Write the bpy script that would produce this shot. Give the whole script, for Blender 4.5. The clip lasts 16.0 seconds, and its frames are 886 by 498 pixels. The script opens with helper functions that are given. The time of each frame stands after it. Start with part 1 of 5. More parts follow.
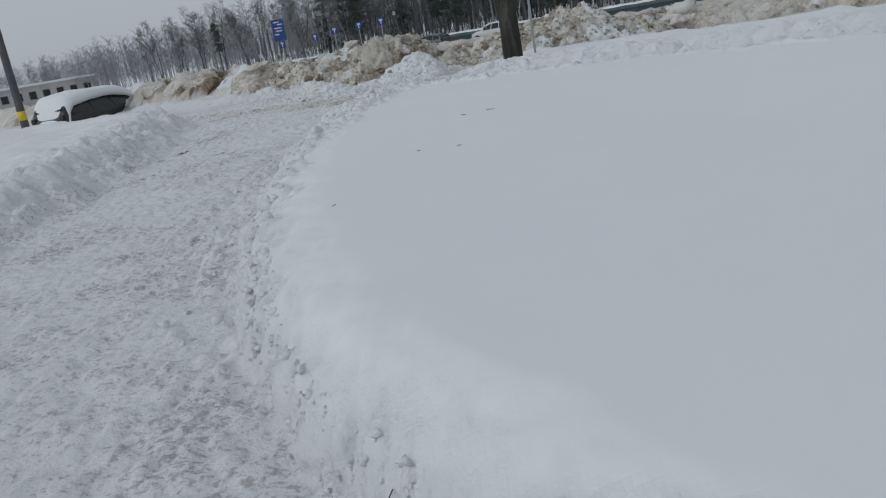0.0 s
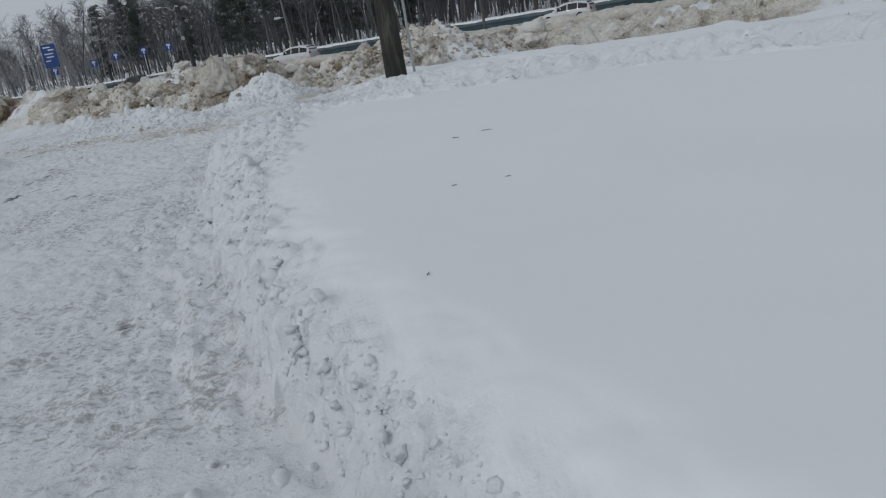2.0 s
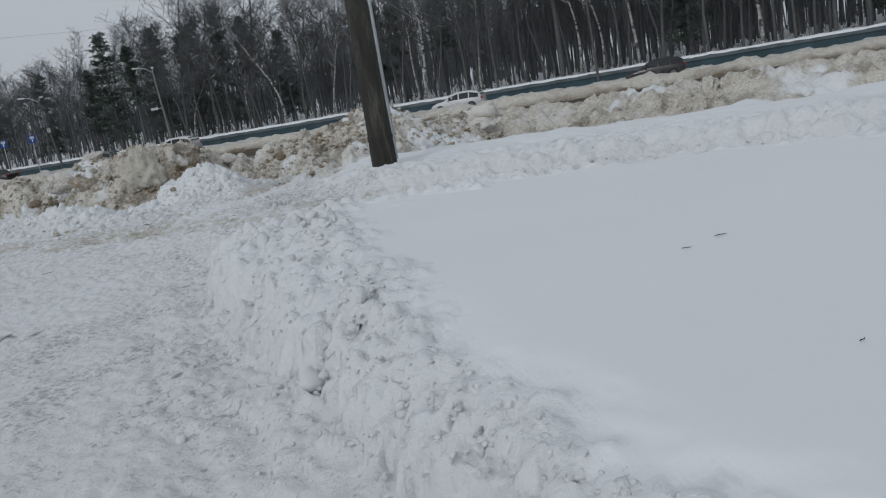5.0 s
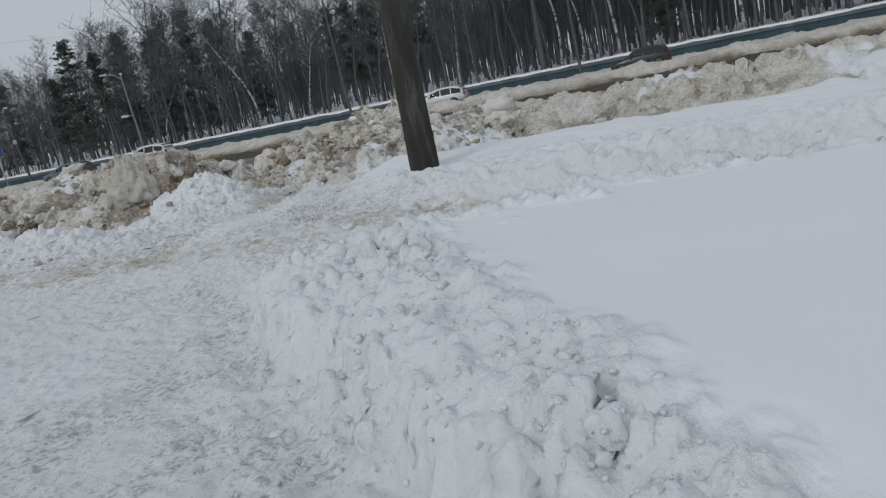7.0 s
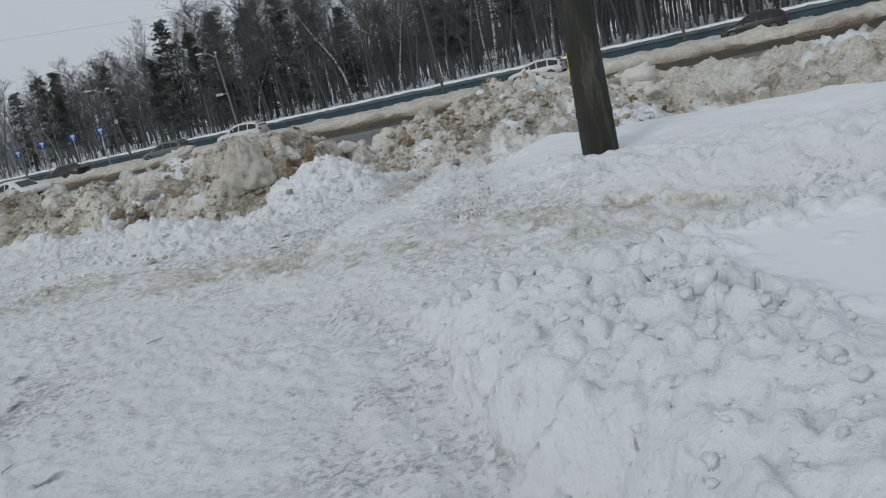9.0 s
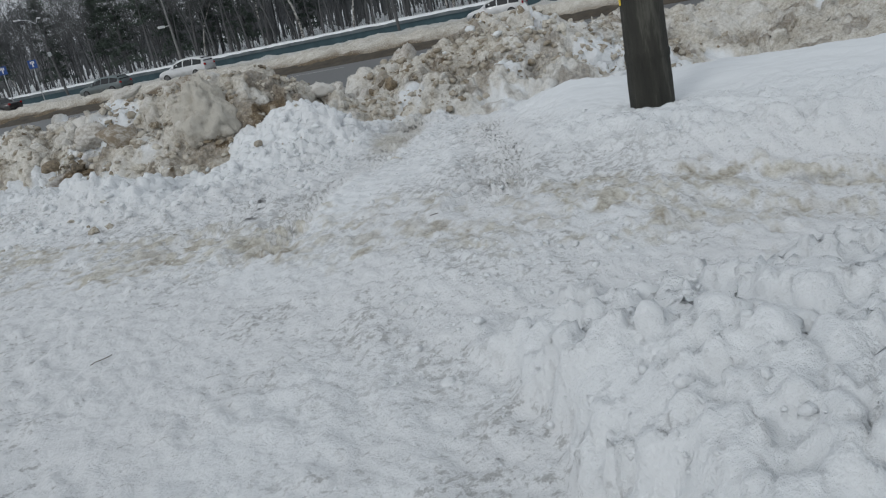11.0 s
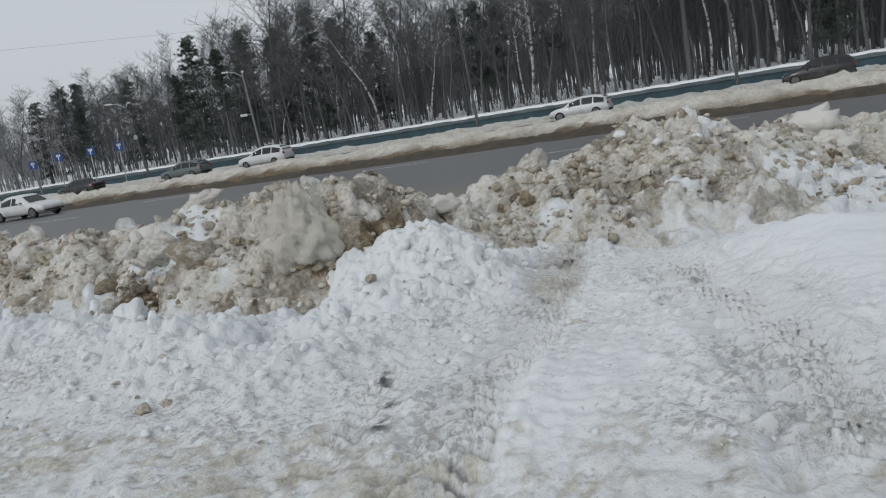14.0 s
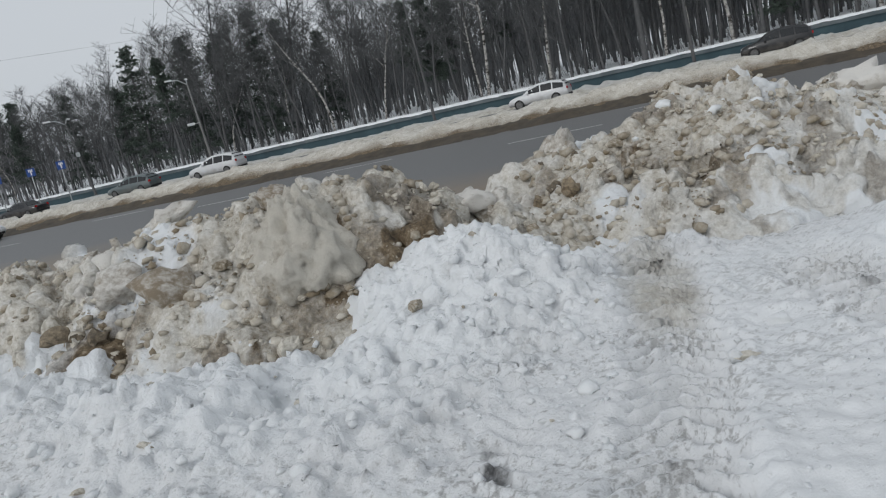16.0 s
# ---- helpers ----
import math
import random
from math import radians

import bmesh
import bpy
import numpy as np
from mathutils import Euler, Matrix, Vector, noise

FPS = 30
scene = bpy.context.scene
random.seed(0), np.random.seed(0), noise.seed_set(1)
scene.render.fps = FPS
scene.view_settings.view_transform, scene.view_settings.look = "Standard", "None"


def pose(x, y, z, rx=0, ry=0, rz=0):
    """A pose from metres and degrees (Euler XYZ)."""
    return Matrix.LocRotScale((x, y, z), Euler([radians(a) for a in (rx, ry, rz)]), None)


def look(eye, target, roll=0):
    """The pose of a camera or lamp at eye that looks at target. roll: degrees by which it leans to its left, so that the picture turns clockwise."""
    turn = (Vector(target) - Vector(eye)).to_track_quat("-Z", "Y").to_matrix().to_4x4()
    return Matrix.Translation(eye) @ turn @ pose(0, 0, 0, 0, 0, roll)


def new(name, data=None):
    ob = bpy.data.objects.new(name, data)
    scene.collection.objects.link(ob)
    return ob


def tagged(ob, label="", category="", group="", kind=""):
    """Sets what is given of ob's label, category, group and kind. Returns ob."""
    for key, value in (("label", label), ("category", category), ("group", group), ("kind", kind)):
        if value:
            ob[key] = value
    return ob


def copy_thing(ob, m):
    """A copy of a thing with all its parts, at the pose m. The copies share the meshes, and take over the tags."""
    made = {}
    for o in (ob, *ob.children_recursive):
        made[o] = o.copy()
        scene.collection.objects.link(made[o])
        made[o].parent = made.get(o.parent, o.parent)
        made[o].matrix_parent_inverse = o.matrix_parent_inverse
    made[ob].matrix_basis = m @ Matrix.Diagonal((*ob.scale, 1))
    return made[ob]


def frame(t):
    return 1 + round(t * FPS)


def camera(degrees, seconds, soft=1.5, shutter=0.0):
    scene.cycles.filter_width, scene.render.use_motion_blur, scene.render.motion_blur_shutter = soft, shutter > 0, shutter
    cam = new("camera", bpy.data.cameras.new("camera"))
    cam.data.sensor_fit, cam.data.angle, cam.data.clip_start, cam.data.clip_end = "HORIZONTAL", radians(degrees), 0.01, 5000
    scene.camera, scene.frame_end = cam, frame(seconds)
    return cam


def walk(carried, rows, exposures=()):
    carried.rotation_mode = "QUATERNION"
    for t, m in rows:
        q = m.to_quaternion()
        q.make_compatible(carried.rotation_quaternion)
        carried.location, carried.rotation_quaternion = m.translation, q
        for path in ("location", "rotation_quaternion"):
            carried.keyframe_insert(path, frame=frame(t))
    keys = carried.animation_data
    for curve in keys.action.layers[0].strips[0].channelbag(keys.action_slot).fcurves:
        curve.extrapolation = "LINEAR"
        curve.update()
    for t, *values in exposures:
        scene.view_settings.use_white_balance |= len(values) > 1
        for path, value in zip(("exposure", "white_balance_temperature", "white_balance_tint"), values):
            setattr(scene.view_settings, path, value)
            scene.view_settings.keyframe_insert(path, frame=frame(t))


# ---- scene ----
cam = camera(58.1, 16.0, 1.2)
METRES, EYE, TILT, LEAN, TURN = 13.3, 1.4, -15.5, 9.7, 0.0
ROWS = [
    (0.0, 0.0, 0.0, 0.0, -0.0, 0.0, 0.0),
    (0.5, -0.0272, 0.0297, 0.0045, -1.88, 0.14, 2.24),
    (1.0, -0.0522, 0.0566, 0.009, -7.07, 0.19, 3.54),
    (1.5, -0.0715, 0.0889, 0.0152, -10.84, 0.68, 4.46),
    (2.0, -0.0956, 0.1157, 0.0196, -14.31, 1.31, 3.97),
    (2.5, -0.1106, 0.1416, 0.0253, -17.46, 2.54, 5.38),
    (3.0, -0.1261, 0.1709, 0.0343, -16.6, 4.38, 6.73),
    (3.5, -0.1419, 0.1958, 0.0427, -20.0, 4.7, 6.87),
    (6.0, -0.1791, 0.3455, 0.077, -24.52, 7.56, 7.73),
    (6.5, -0.1817, 0.3739, 0.0862, -27.27, 6.18, 9.78),
    (7.0, -0.1828, 0.4051, 0.0972, -24.48, 6.35, 9.29),
    (7.5, -0.1911, 0.4347, 0.1071, -21.33, 7.19, 7.3),
    (8.0, -0.1916, 0.4644, 0.1127, -21.1, 5.66, 8.52),
    (8.5, -0.1934, 0.4933, 0.1243, -18.08, 5.99, 8.44),
    (11.0, -0.1936, 0.6237, 0.1666, -22.2, 0.69, 8.47),
    (11.5, -0.1937, 0.6496, 0.1753, -19.23, 1.63, 4.6),
    (12.0, -0.1932, 0.6769, 0.1851, -20.23, 3.78, 2.91),
    (12.5, -0.1891, 0.7055, 0.197, -16.79, 4.11, 2.66),
    (13.0, -0.1914, 0.7349, 0.2051, -16.52, 4.44, 1.36),
    (13.5, -0.1885, 0.7618, 0.2142, -18.6, 5.91, 3.19),
    (14.0, -0.1867, 0.7887, 0.2255, -18.01, 7.7, 5.32),
    (14.5, -0.1896, 0.8163, 0.2329, -20.29, 7.6, 6.43),
    (15.0, -0.19, 0.8471, 0.2374, -19.58, 8.11, 7.76),
    (15.5, -0.1923, 0.8788, 0.2448, -16.81, 7.74, 7.99),
    (16.0, -0.1931, 0.9089, 0.2533, -20.54, 7.14, 9.75),
]
walk(cam, [(t, pose(0, 0, EYE, TILT, LEAN, TURN) @ pose(METRES * x, METRES * y, METRES * z, 90 + pitch, roll, yaw)) for t, x, y, z, yaw, pitch, roll in ROWS],
     exposures=[(0, -0.60, 6110, 9), (3.5, -0.57, 6150, 9), (7, -0.45, 6190, 9), (11, -0.32, 6230, 8), (13, -0.24, 6280, 8), (16, -0.17, 6340, 9)])


# ---- world, sun ----
world = bpy.data.worlds.new("overcast_world")
scene.world = world
world.use_nodes = True
wn, wl = world.node_tree.nodes, world.node_tree.links
sky = wn.new("ShaderNodeTexSky")
sky.sky_type = "NISHITA"
sky.sun_disc = False
sky.sun_elevation = radians(33)
sky.sun_rotation = radians(238)
sky.dust_density = 4.0
hsv = wn.new("ShaderNodeHueSaturation")
hsv.inputs["Saturation"].default_value = 0.25
hsv.inputs["Value"].default_value = 0.10
wl.new(sky.outputs[0], hsv.inputs["Color"])
cloud = wn.new("ShaderNodeMix")
cloud.data_type = "RGBA"
cloud.inputs[0].default_value = 0.8
cloud.inputs[7].default_value = (0.56, 0.585, 0.615, 1)
wl.new(hsv.outputs[0], cloud.inputs[6])
wl.new(cloud.outputs[2], wn["Background"].inputs[0])
wn["Background"].inputs[1].default_value = 1.24

sun_data = bpy.data.lights.new("sun", "SUN")
sun_data.energy, sun_data.angle, sun_data.color = 0.75, radians(14), (1.0, 0.97, 0.93)
sun = new("sun", sun_data)
sun.matrix_world = look((-22, -14, 17), (0, 0, 0))


# ---- materials ----
def mat(name, build, rough=0.8, metal=0.0):
    m = bpy.data.materials.new(name)
    m.use_nodes = True
    nt = m.node_tree
    b = nt.nodes["Principled BSDF"]
    b.inputs["Roughness"].default_value = rough
    b.inputs["Metallic"].default_value = metal
    build(nt, b)
    return m


def coords(nt, scale=1.0):
    c = nt.nodes.new("ShaderNodeTexCoord")
    mp = nt.nodes.new("ShaderNodeMapping")
    mp.inputs["Scale"].default_value = (scale, scale, scale) if not isinstance(scale, tuple) else scale
    nt.links.new(c.outputs["Object"], mp.inputs[0])
    return mp.outputs[0]


def noise_tex(nt, scale, detail=6, rough=0.6, vec=None):
    n = nt.nodes.new("ShaderNodeTexNoise")
    n.inputs["Scale"].default_value = scale
    n.inputs["Detail"].default_value = detail
    n.inputs["Roughness"].default_value = rough
    nt.links.new(vec or coords(nt), n.inputs["Vector"])
    return n.outputs["Fac"]


def ramp(nt, fac, stops):
    r = nt.nodes.new("ShaderNodeValToRGB")
    while len(r.color_ramp.elements) < len(stops):
        r.color_ramp.elements.new(0.5)
    for e, (p, c) in zip(r.color_ramp.elements, stops):
        e.position, e.color = p, (*c, 1) if len(c) == 3 else c
    nt.links.new(fac, r.inputs[0])
    return r.outputs[0]


def mix(nt, fac, a, b, kind="MIX"):
    m = nt.nodes.new("ShaderNodeMix")
    m.data_type, m.blend_type = "RGBA", kind
    for sock, v in ((m.inputs[0], fac), (m.inputs[6], a), (m.inputs[7], b)):
        if isinstance(v, (int, float)):
            sock.default_value = v
        elif isinstance(v, tuple):
            sock.default_value = (*v, 1)
        else:
            nt.links.new(v, sock)
    return m.outputs[2]


def math_node(nt, op, a, b=0.0, clamp=False):
    m = nt.nodes.new("ShaderNodeMath")
    m.operation, m.use_clamp = op, clamp
    for sock, v in ((m.inputs[0], a), (m.inputs[1], b)):
        if isinstance(v, (int, float)):
            sock.default_value = v
        else:
            nt.links.new(v, sock)
    return m.outputs[0]


def bump(nt, b, height, strength=0.3, dist=0.02):
    k = nt.nodes.new("ShaderNodeBump")
    k.inputs["Strength"].default_value = strength
    k.inputs["Distance"].default_value = dist
    nt.links.new(height, k.inputs["Height"])
    nt.links.new(k.outputs[0], b.inputs["Normal"])


def attribute(nt, name):
    a = nt.nodes.new("ShaderNodeAttribute")
    a.attribute_name = name
    return a.outputs["Fac"]


def snow_build(nt, b, earths=((0.05, 0.051, 0.053), (0.14, 0.14, 0.14), (0.36, 0.36, 0.35)), soils=((0.16, 0.14, 0.11), (0.38, 0.35, 0.295), (0.56, 0.54, 0.48), (0.76, 0.755, 0.73)), grit=0.48, relief=0.72):
    big = noise_tex(nt, 0.6, 5)
    mid = noise_tex(nt, 7.0, 6, 0.65)
    fine = noise_tex(nt, 60.0, 5, 0.7)
    white = mix(nt, big, (0.73, 0.755, 0.775), (0.80, 0.815, 0.825))
    # trodden ice: greyer, with small dark specks
    ice = mix(nt, mid, (0.62, 0.63, 0.64), (0.80, 0.81, 0.82))
    stretched = noise_tex(nt, 22.0, 6, 0.72, coords(nt, (0.95, 1.25, 1.0)))
    speck = ramp(nt, math_node(nt, "ADD", stretched, math_node(nt, "MULTIPLY", math_node(nt, "SUBTRACT", noise_tex(nt, 1.3, 3), 0.5), 0.55)), [(0.54, (0, 0, 0)), (0.64, (1, 1, 1))])
    ice = mix(nt, math_node(nt, "MULTIPLY", speck, 0.6), ice, (0.22, 0.215, 0.205))
    pack = attribute(nt, "pack")
    col = mix(nt, math_node(nt, "MULTIPLY", pack, math_node(nt, "ADD", 0.55, mid), True), white, ice)
    # sand and road dirt
    dirt = attribute(nt, "dirt")
    edge = math_node(nt, "SUBTRACT", math_node(nt, "MULTIPLY", dirt, 1.6), math_node(nt, "MULTIPLY", mid, 0.9), True)
    blot = noise_tex(nt, 2.6, 8, 0.7)
    grain = noise_tex(nt, 22.0, 6, 0.75)
    soil = ramp(nt, math_node(nt, "ADD", math_node(nt, "MULTIPLY", blot, 1 - grit), math_node(nt, "MULTIPLY", grain, grit)), [(0.36, soils[0]), (0.45, soils[1]), (0.54, soils[2]), (0.66, soils[3])])
    col = mix(nt, edge, col, soil)
    mud = attribute(nt, "mud")
    crumbs = noise_tex(nt, 16.0, 6, 0.75)
    earth = ramp(nt, crumbs, [(0.35, earths[0]), (0.55, earths[1]), (0.7, earths[2])])
    col = mix(nt, math_node(nt, "SUBTRACT", math_node(nt, "MULTIPLY", mud, 2.0), crumbs, True), col, earth)
    nt.links.new(col, b.inputs["Base Color"])
    rough_n = math_node(nt, "MULTIPLY", attribute(nt, "lump"), math_node(nt, "ADD", math_node(nt, "MULTIPLY", mid, 0.8), math_node(nt, "ADD", math_node(nt, "MULTIPLY", grain, 2.5 * grit - 1.0), math_node(nt, "MULTIPLY", fine, 0.30))))
    nodules = noise_tex(nt, 17.0, 3, 0.5)
    rough_n = math_node(nt, "ADD", rough_n, math_node(nt, "MULTIPLY", math_node(nt, "MULTIPLY", nodules, attribute(nt, "lump")), 0.75))
    bump(nt, b, math_node(nt, "ADD", rough_n, math_node(nt, "MULTIPLY", fine, 0.012)), relief, 0.045)


SNOW = mat("snow", snow_build, 0.75)
SNOW_HEAP = mat("dirty_ploughed_snow", lambda nt, b: snow_build(nt, b, ((0.045, 0.032, 0.02), (0.17, 0.125, 0.075), (0.42, 0.36, 0.27)), ((0.19, 0.155, 0.11), (0.46, 0.425, 0.36), (0.64, 0.61, 0.55), (0.80, 0.79, 0.76)), 0.62, 0.7), 0.8)


def plain(name, a, c, scale=4.0, rough=0.7, metal=0.0, relief=0.15):
    def build(nt, b):
        f = noise_tex(nt, scale, 6, 0.65)
        nt.links.new(mix(nt, ramp(nt, f, [(0.3, (0, 0, 0)), (0.7, (1, 1, 1))]), a, c), b.inputs["Base Color"])
        bump(nt, b, noise_tex(nt, scale * 6, 4), relief, 0.01)
    return mat(name, build, rough, metal)


def asphalt_build(nt, b):
    vec = coords(nt)
    f = noise_tex(nt, 0.5, 5)
    fine = noise_tex(nt, 40.0, 4)
    across = attribute(nt, "dirt")
    col = mix(nt, fine, (0.085, 0.086, 0.088), (0.15, 0.15, 0.148))
    slush = math_node(nt, "SUBTRACT", math_node(nt, "MULTIPLY", across, 1.5), f, True)
    col = mix(nt, slush, col, (0.22, 0.165, 0.11))
    nt.links.new(col, b.inputs["Base Color"])
    bump(nt, b, fine, 0.2, 0.01)


ASPHALT = mat("wet_asphalt", asphalt_build, 0.5)
ROAD_PAINT = plain("road_paint", (0.45, 0.45, 0.44), (0.7, 0.7, 0.68), 3.0, 0.6)
BARK_DARK = plain("dark_bark", (0.07, 0.071, 0.074), (0.115, 0.116, 0.118), 6.0, 0.9)
TWIG = plain("frosted_twigs", (0.085, 0.088, 0.091), (0.14, 0.144, 0.148), 0.6, 0.9)
# bare wood with the haze of distance put into its paler colour
HAZED_WOOD = plain("haze_paled_wood", (0.20, 0.20, 0.205), (0.32, 0.32, 0.33), 0.3, 0.9)
NEEDLES = plain("pine_needles", (0.04, 0.055, 0.045), (0.075, 0.10, 0.08), 1.5, 0.8)
WALL_PAINT = plain("teal_painted_concrete", (0.022, 0.045, 0.058), (0.045, 0.085, 0.10), 0.5, 0.8)
COPING = plain("grey_blue_coping", (0.07, 0.09, 0.10), (0.14, 0.16, 0.17), 1.0, 0.85)
CONCRETE = plain("old_concrete", (0.12, 0.12, 0.12), (0.24, 0.24, 0.235), 2.0, 0.85)
GALVANISED = plain("galvanised_steel", (0.33, 0.35, 0.36), (0.5, 0.52, 0.53), 6.0, 0.5, 0.5)
YELLOW = plain("yellow_paint", (0.62, 0.42, 0.02), (0.78, 0.58, 0.05), 8.0, 0.6)

MUD = plain("brown_road_slush", (0.022, 0.016, 0.009), (0.08, 0.06, 0.036), 2.2, 0.75, 0.0, 0.5)

# ---- helper mathematics of the snow surface ----
NX, NY = 0.669, 0.743          # across the road
DX, DY = 0.743, -0.669         # along the road


def hash2(ix, iy, seed):
    h = (ix * 374761393 + iy * 668265263 + seed * 974711) & 0xFFFFFFFF
    h = ((h ^ (h >> 13)) * 1274126177) & 0xFFFFFFFF
    return ((h ^ (h >> 16)) & 0xFFFF) / 65535.0


def vnoise(x, y, seed=0):
    ix, iy = np.floor(x).astype(np.int64), np.floor(y).astype(np.int64)
    fx, fy = x - ix, y - iy
    ux, uy = fx * fx * fx * (fx * (fx * 6 - 15) + 10), fy * fy * fy * (fy * (fy * 6 - 15) + 10)
    a, b = hash2(ix, iy, seed), hash2(ix + 1, iy, seed)
    c, d = hash2(ix, iy + 1, seed), hash2(ix + 1, iy + 1, seed)
    return (a * (1 - ux) + b * ux) * (1 - uy) + (c * (1 - ux) + d * ux) * uy - 0.5


def fbm(x, y, scale, octaves=4, seed=0, gain=0.5):
    total, amp, f = 0, 1.0, scale
    for k in range(octaves):
        c, s = math.cos(0.7 * k + 0.3), math.sin(0.7 * k + 0.3)
        total = total + amp * vnoise((x * c - y * s) * f + 13.7 * k, (x * s + y * c) * f - 7.1 * k, seed + k)
        amp *= gain
        f *= 2.03
    return total


def cells(x, y, scale, seed=0):
    """Rounded lumps: 1 at the middle of a lump, 0 between lumps; each lump has its own height."""
    x, y = x * scale, y * scale
    ix, iy = np.floor(x).astype(np.int64), np.floor(y).astype(np.int64)
    best = np.zeros_like(x)
    for dx in (-1, 0, 1):
        for dy in (-1, 0, 1):
            jx, jy = ix + dx, iy + dy
            px, py = jx + hash2(jx, jy, seed), jy + hash2(jx, jy, seed + 1)
            r = 0.35 + 0.5 * hash2(jx, jy, seed + 2)
            d2 = ((x - px) ** 2 + (y - py) ** 2) / (r * r)
            best = np.maximum(best, np.sqrt(np.clip(1 - d2, 0, 1)) * r * (0.3 + hash2(jx, jy, seed + 3)))
    return best


def step(a, b, v):
    t = np.clip((v - a) / (b - a), 0, 1)
    return t * t * (3 - 2 * t)


def base_z(x, y):
    n = NX * x + NY * y
    z = 0.033 * np.clip(y, 0, 14.5)
    z = z + 0.14 * step(-2.4, -0.8, x) * step(11.0, 12.4, y) * step(15.6, 13.6, y)
    return z + (0.03 - z) * step(12.0, 17.0, n) - 0.56 * step(20.0, 23.4, n)


def hump(x, y, cx, cy, along, across, turn=0.0):
    """A rounded heap of snow, 1 at its top."""
    c, s = math.cos(radians(turn)), math.sin(radians(turn))
    u, v = (x - cx) * c + (y - cy) * s, -(x - cx) * s + (y - cy) * c
    return np.exp(-((u / along) ** 2 + (v / across) ** 2) ** 1.0)


FOOT_Y = [-4.0, 0.2, 1.2, 2.2, 3.4, 4.5, 5.3, 6.0, 7.5, 8.1, 9.5, 10.9, 12.4]
FOOT_X = [3.5, 1.1, 0.1, -0.60, -1.12, -1.42, -1.53, -1.60, -1.70, -1.68, -1.68, -1.58, -1.3]
EDGE_Y = [-4.0, 0.3, 1.44, 1.67, 2.42, 3.03, 4.5, 5.6, 6.7, 8.0, 9.06, 10.2, 12.5]
EDGE_X = [3.95, 1.47, 0.09, -0.22, -0.70, -0.94, -1.26, -1.36, -1.30, -1.06, -0.82, -0.60, -0.3]


RUT_Y = [12.6, 13.3, 14.0, 14.65, 15.1, 15.8, 16.5, 17.2, 18.0]
RUT_L = [-2.6, -2.05, -1.58, -1.1, -0.70, -0.24, 0.26, 0.6, 0.9]
RUT_R = [-0.75, -0.32, 0.06, 0.30, 0.45, 0.78, 1.15, 1.5, 1.8]
RUT_3 = [-3.2, -2.8, -2.35, -1.98, -1.66, -1.2, -0.8, -0.5, -0.2]
BARE = [(-2.06, 8.37, 0.07, 0.16), (-2.03, 8.06, 0.06, 0.13), (-2.9, 10.16, 0.06, 0.1), (-3.74, 12.69, 0.08, 0.14), (-1.12, 14.68, 0.10, 0.28), (-1.6, 15.12, 0.10, 0.28), (0.75, 15.5, 0.07, 0.3), (-0.2, 15.9, 0.05, 0.3), (-2.2, 6.25, 0.07, 0.13), (-2.1, 5.8, 0.08, 0.14), (-3.72, 9.3, 0.05, 0.55), (-3.78, 11.0, 0.06, 0.6), (-3.75, 12.0, 0.05, 0.4), (-3.75, 12.7, 0.08, 0.16), (-4.5, 15.0, 0.06, 0.25), (-3.4, 10.9, 0.09, 0.12), (-3.1, 10.3, 0.1, 0.12), (-1.75, 14.5, 0.10, 0.5), (-2.9, 15.2, 0.06, 0.3)]
TOP_Y = [0, 3.0, 4.7, 5.8, 7.3, 8.0, 10.0, 12.0]
TOP_Z = [0.42, 0.50, 0.58, 0.64, 0.72, 0.74, 0.76, 0.75]


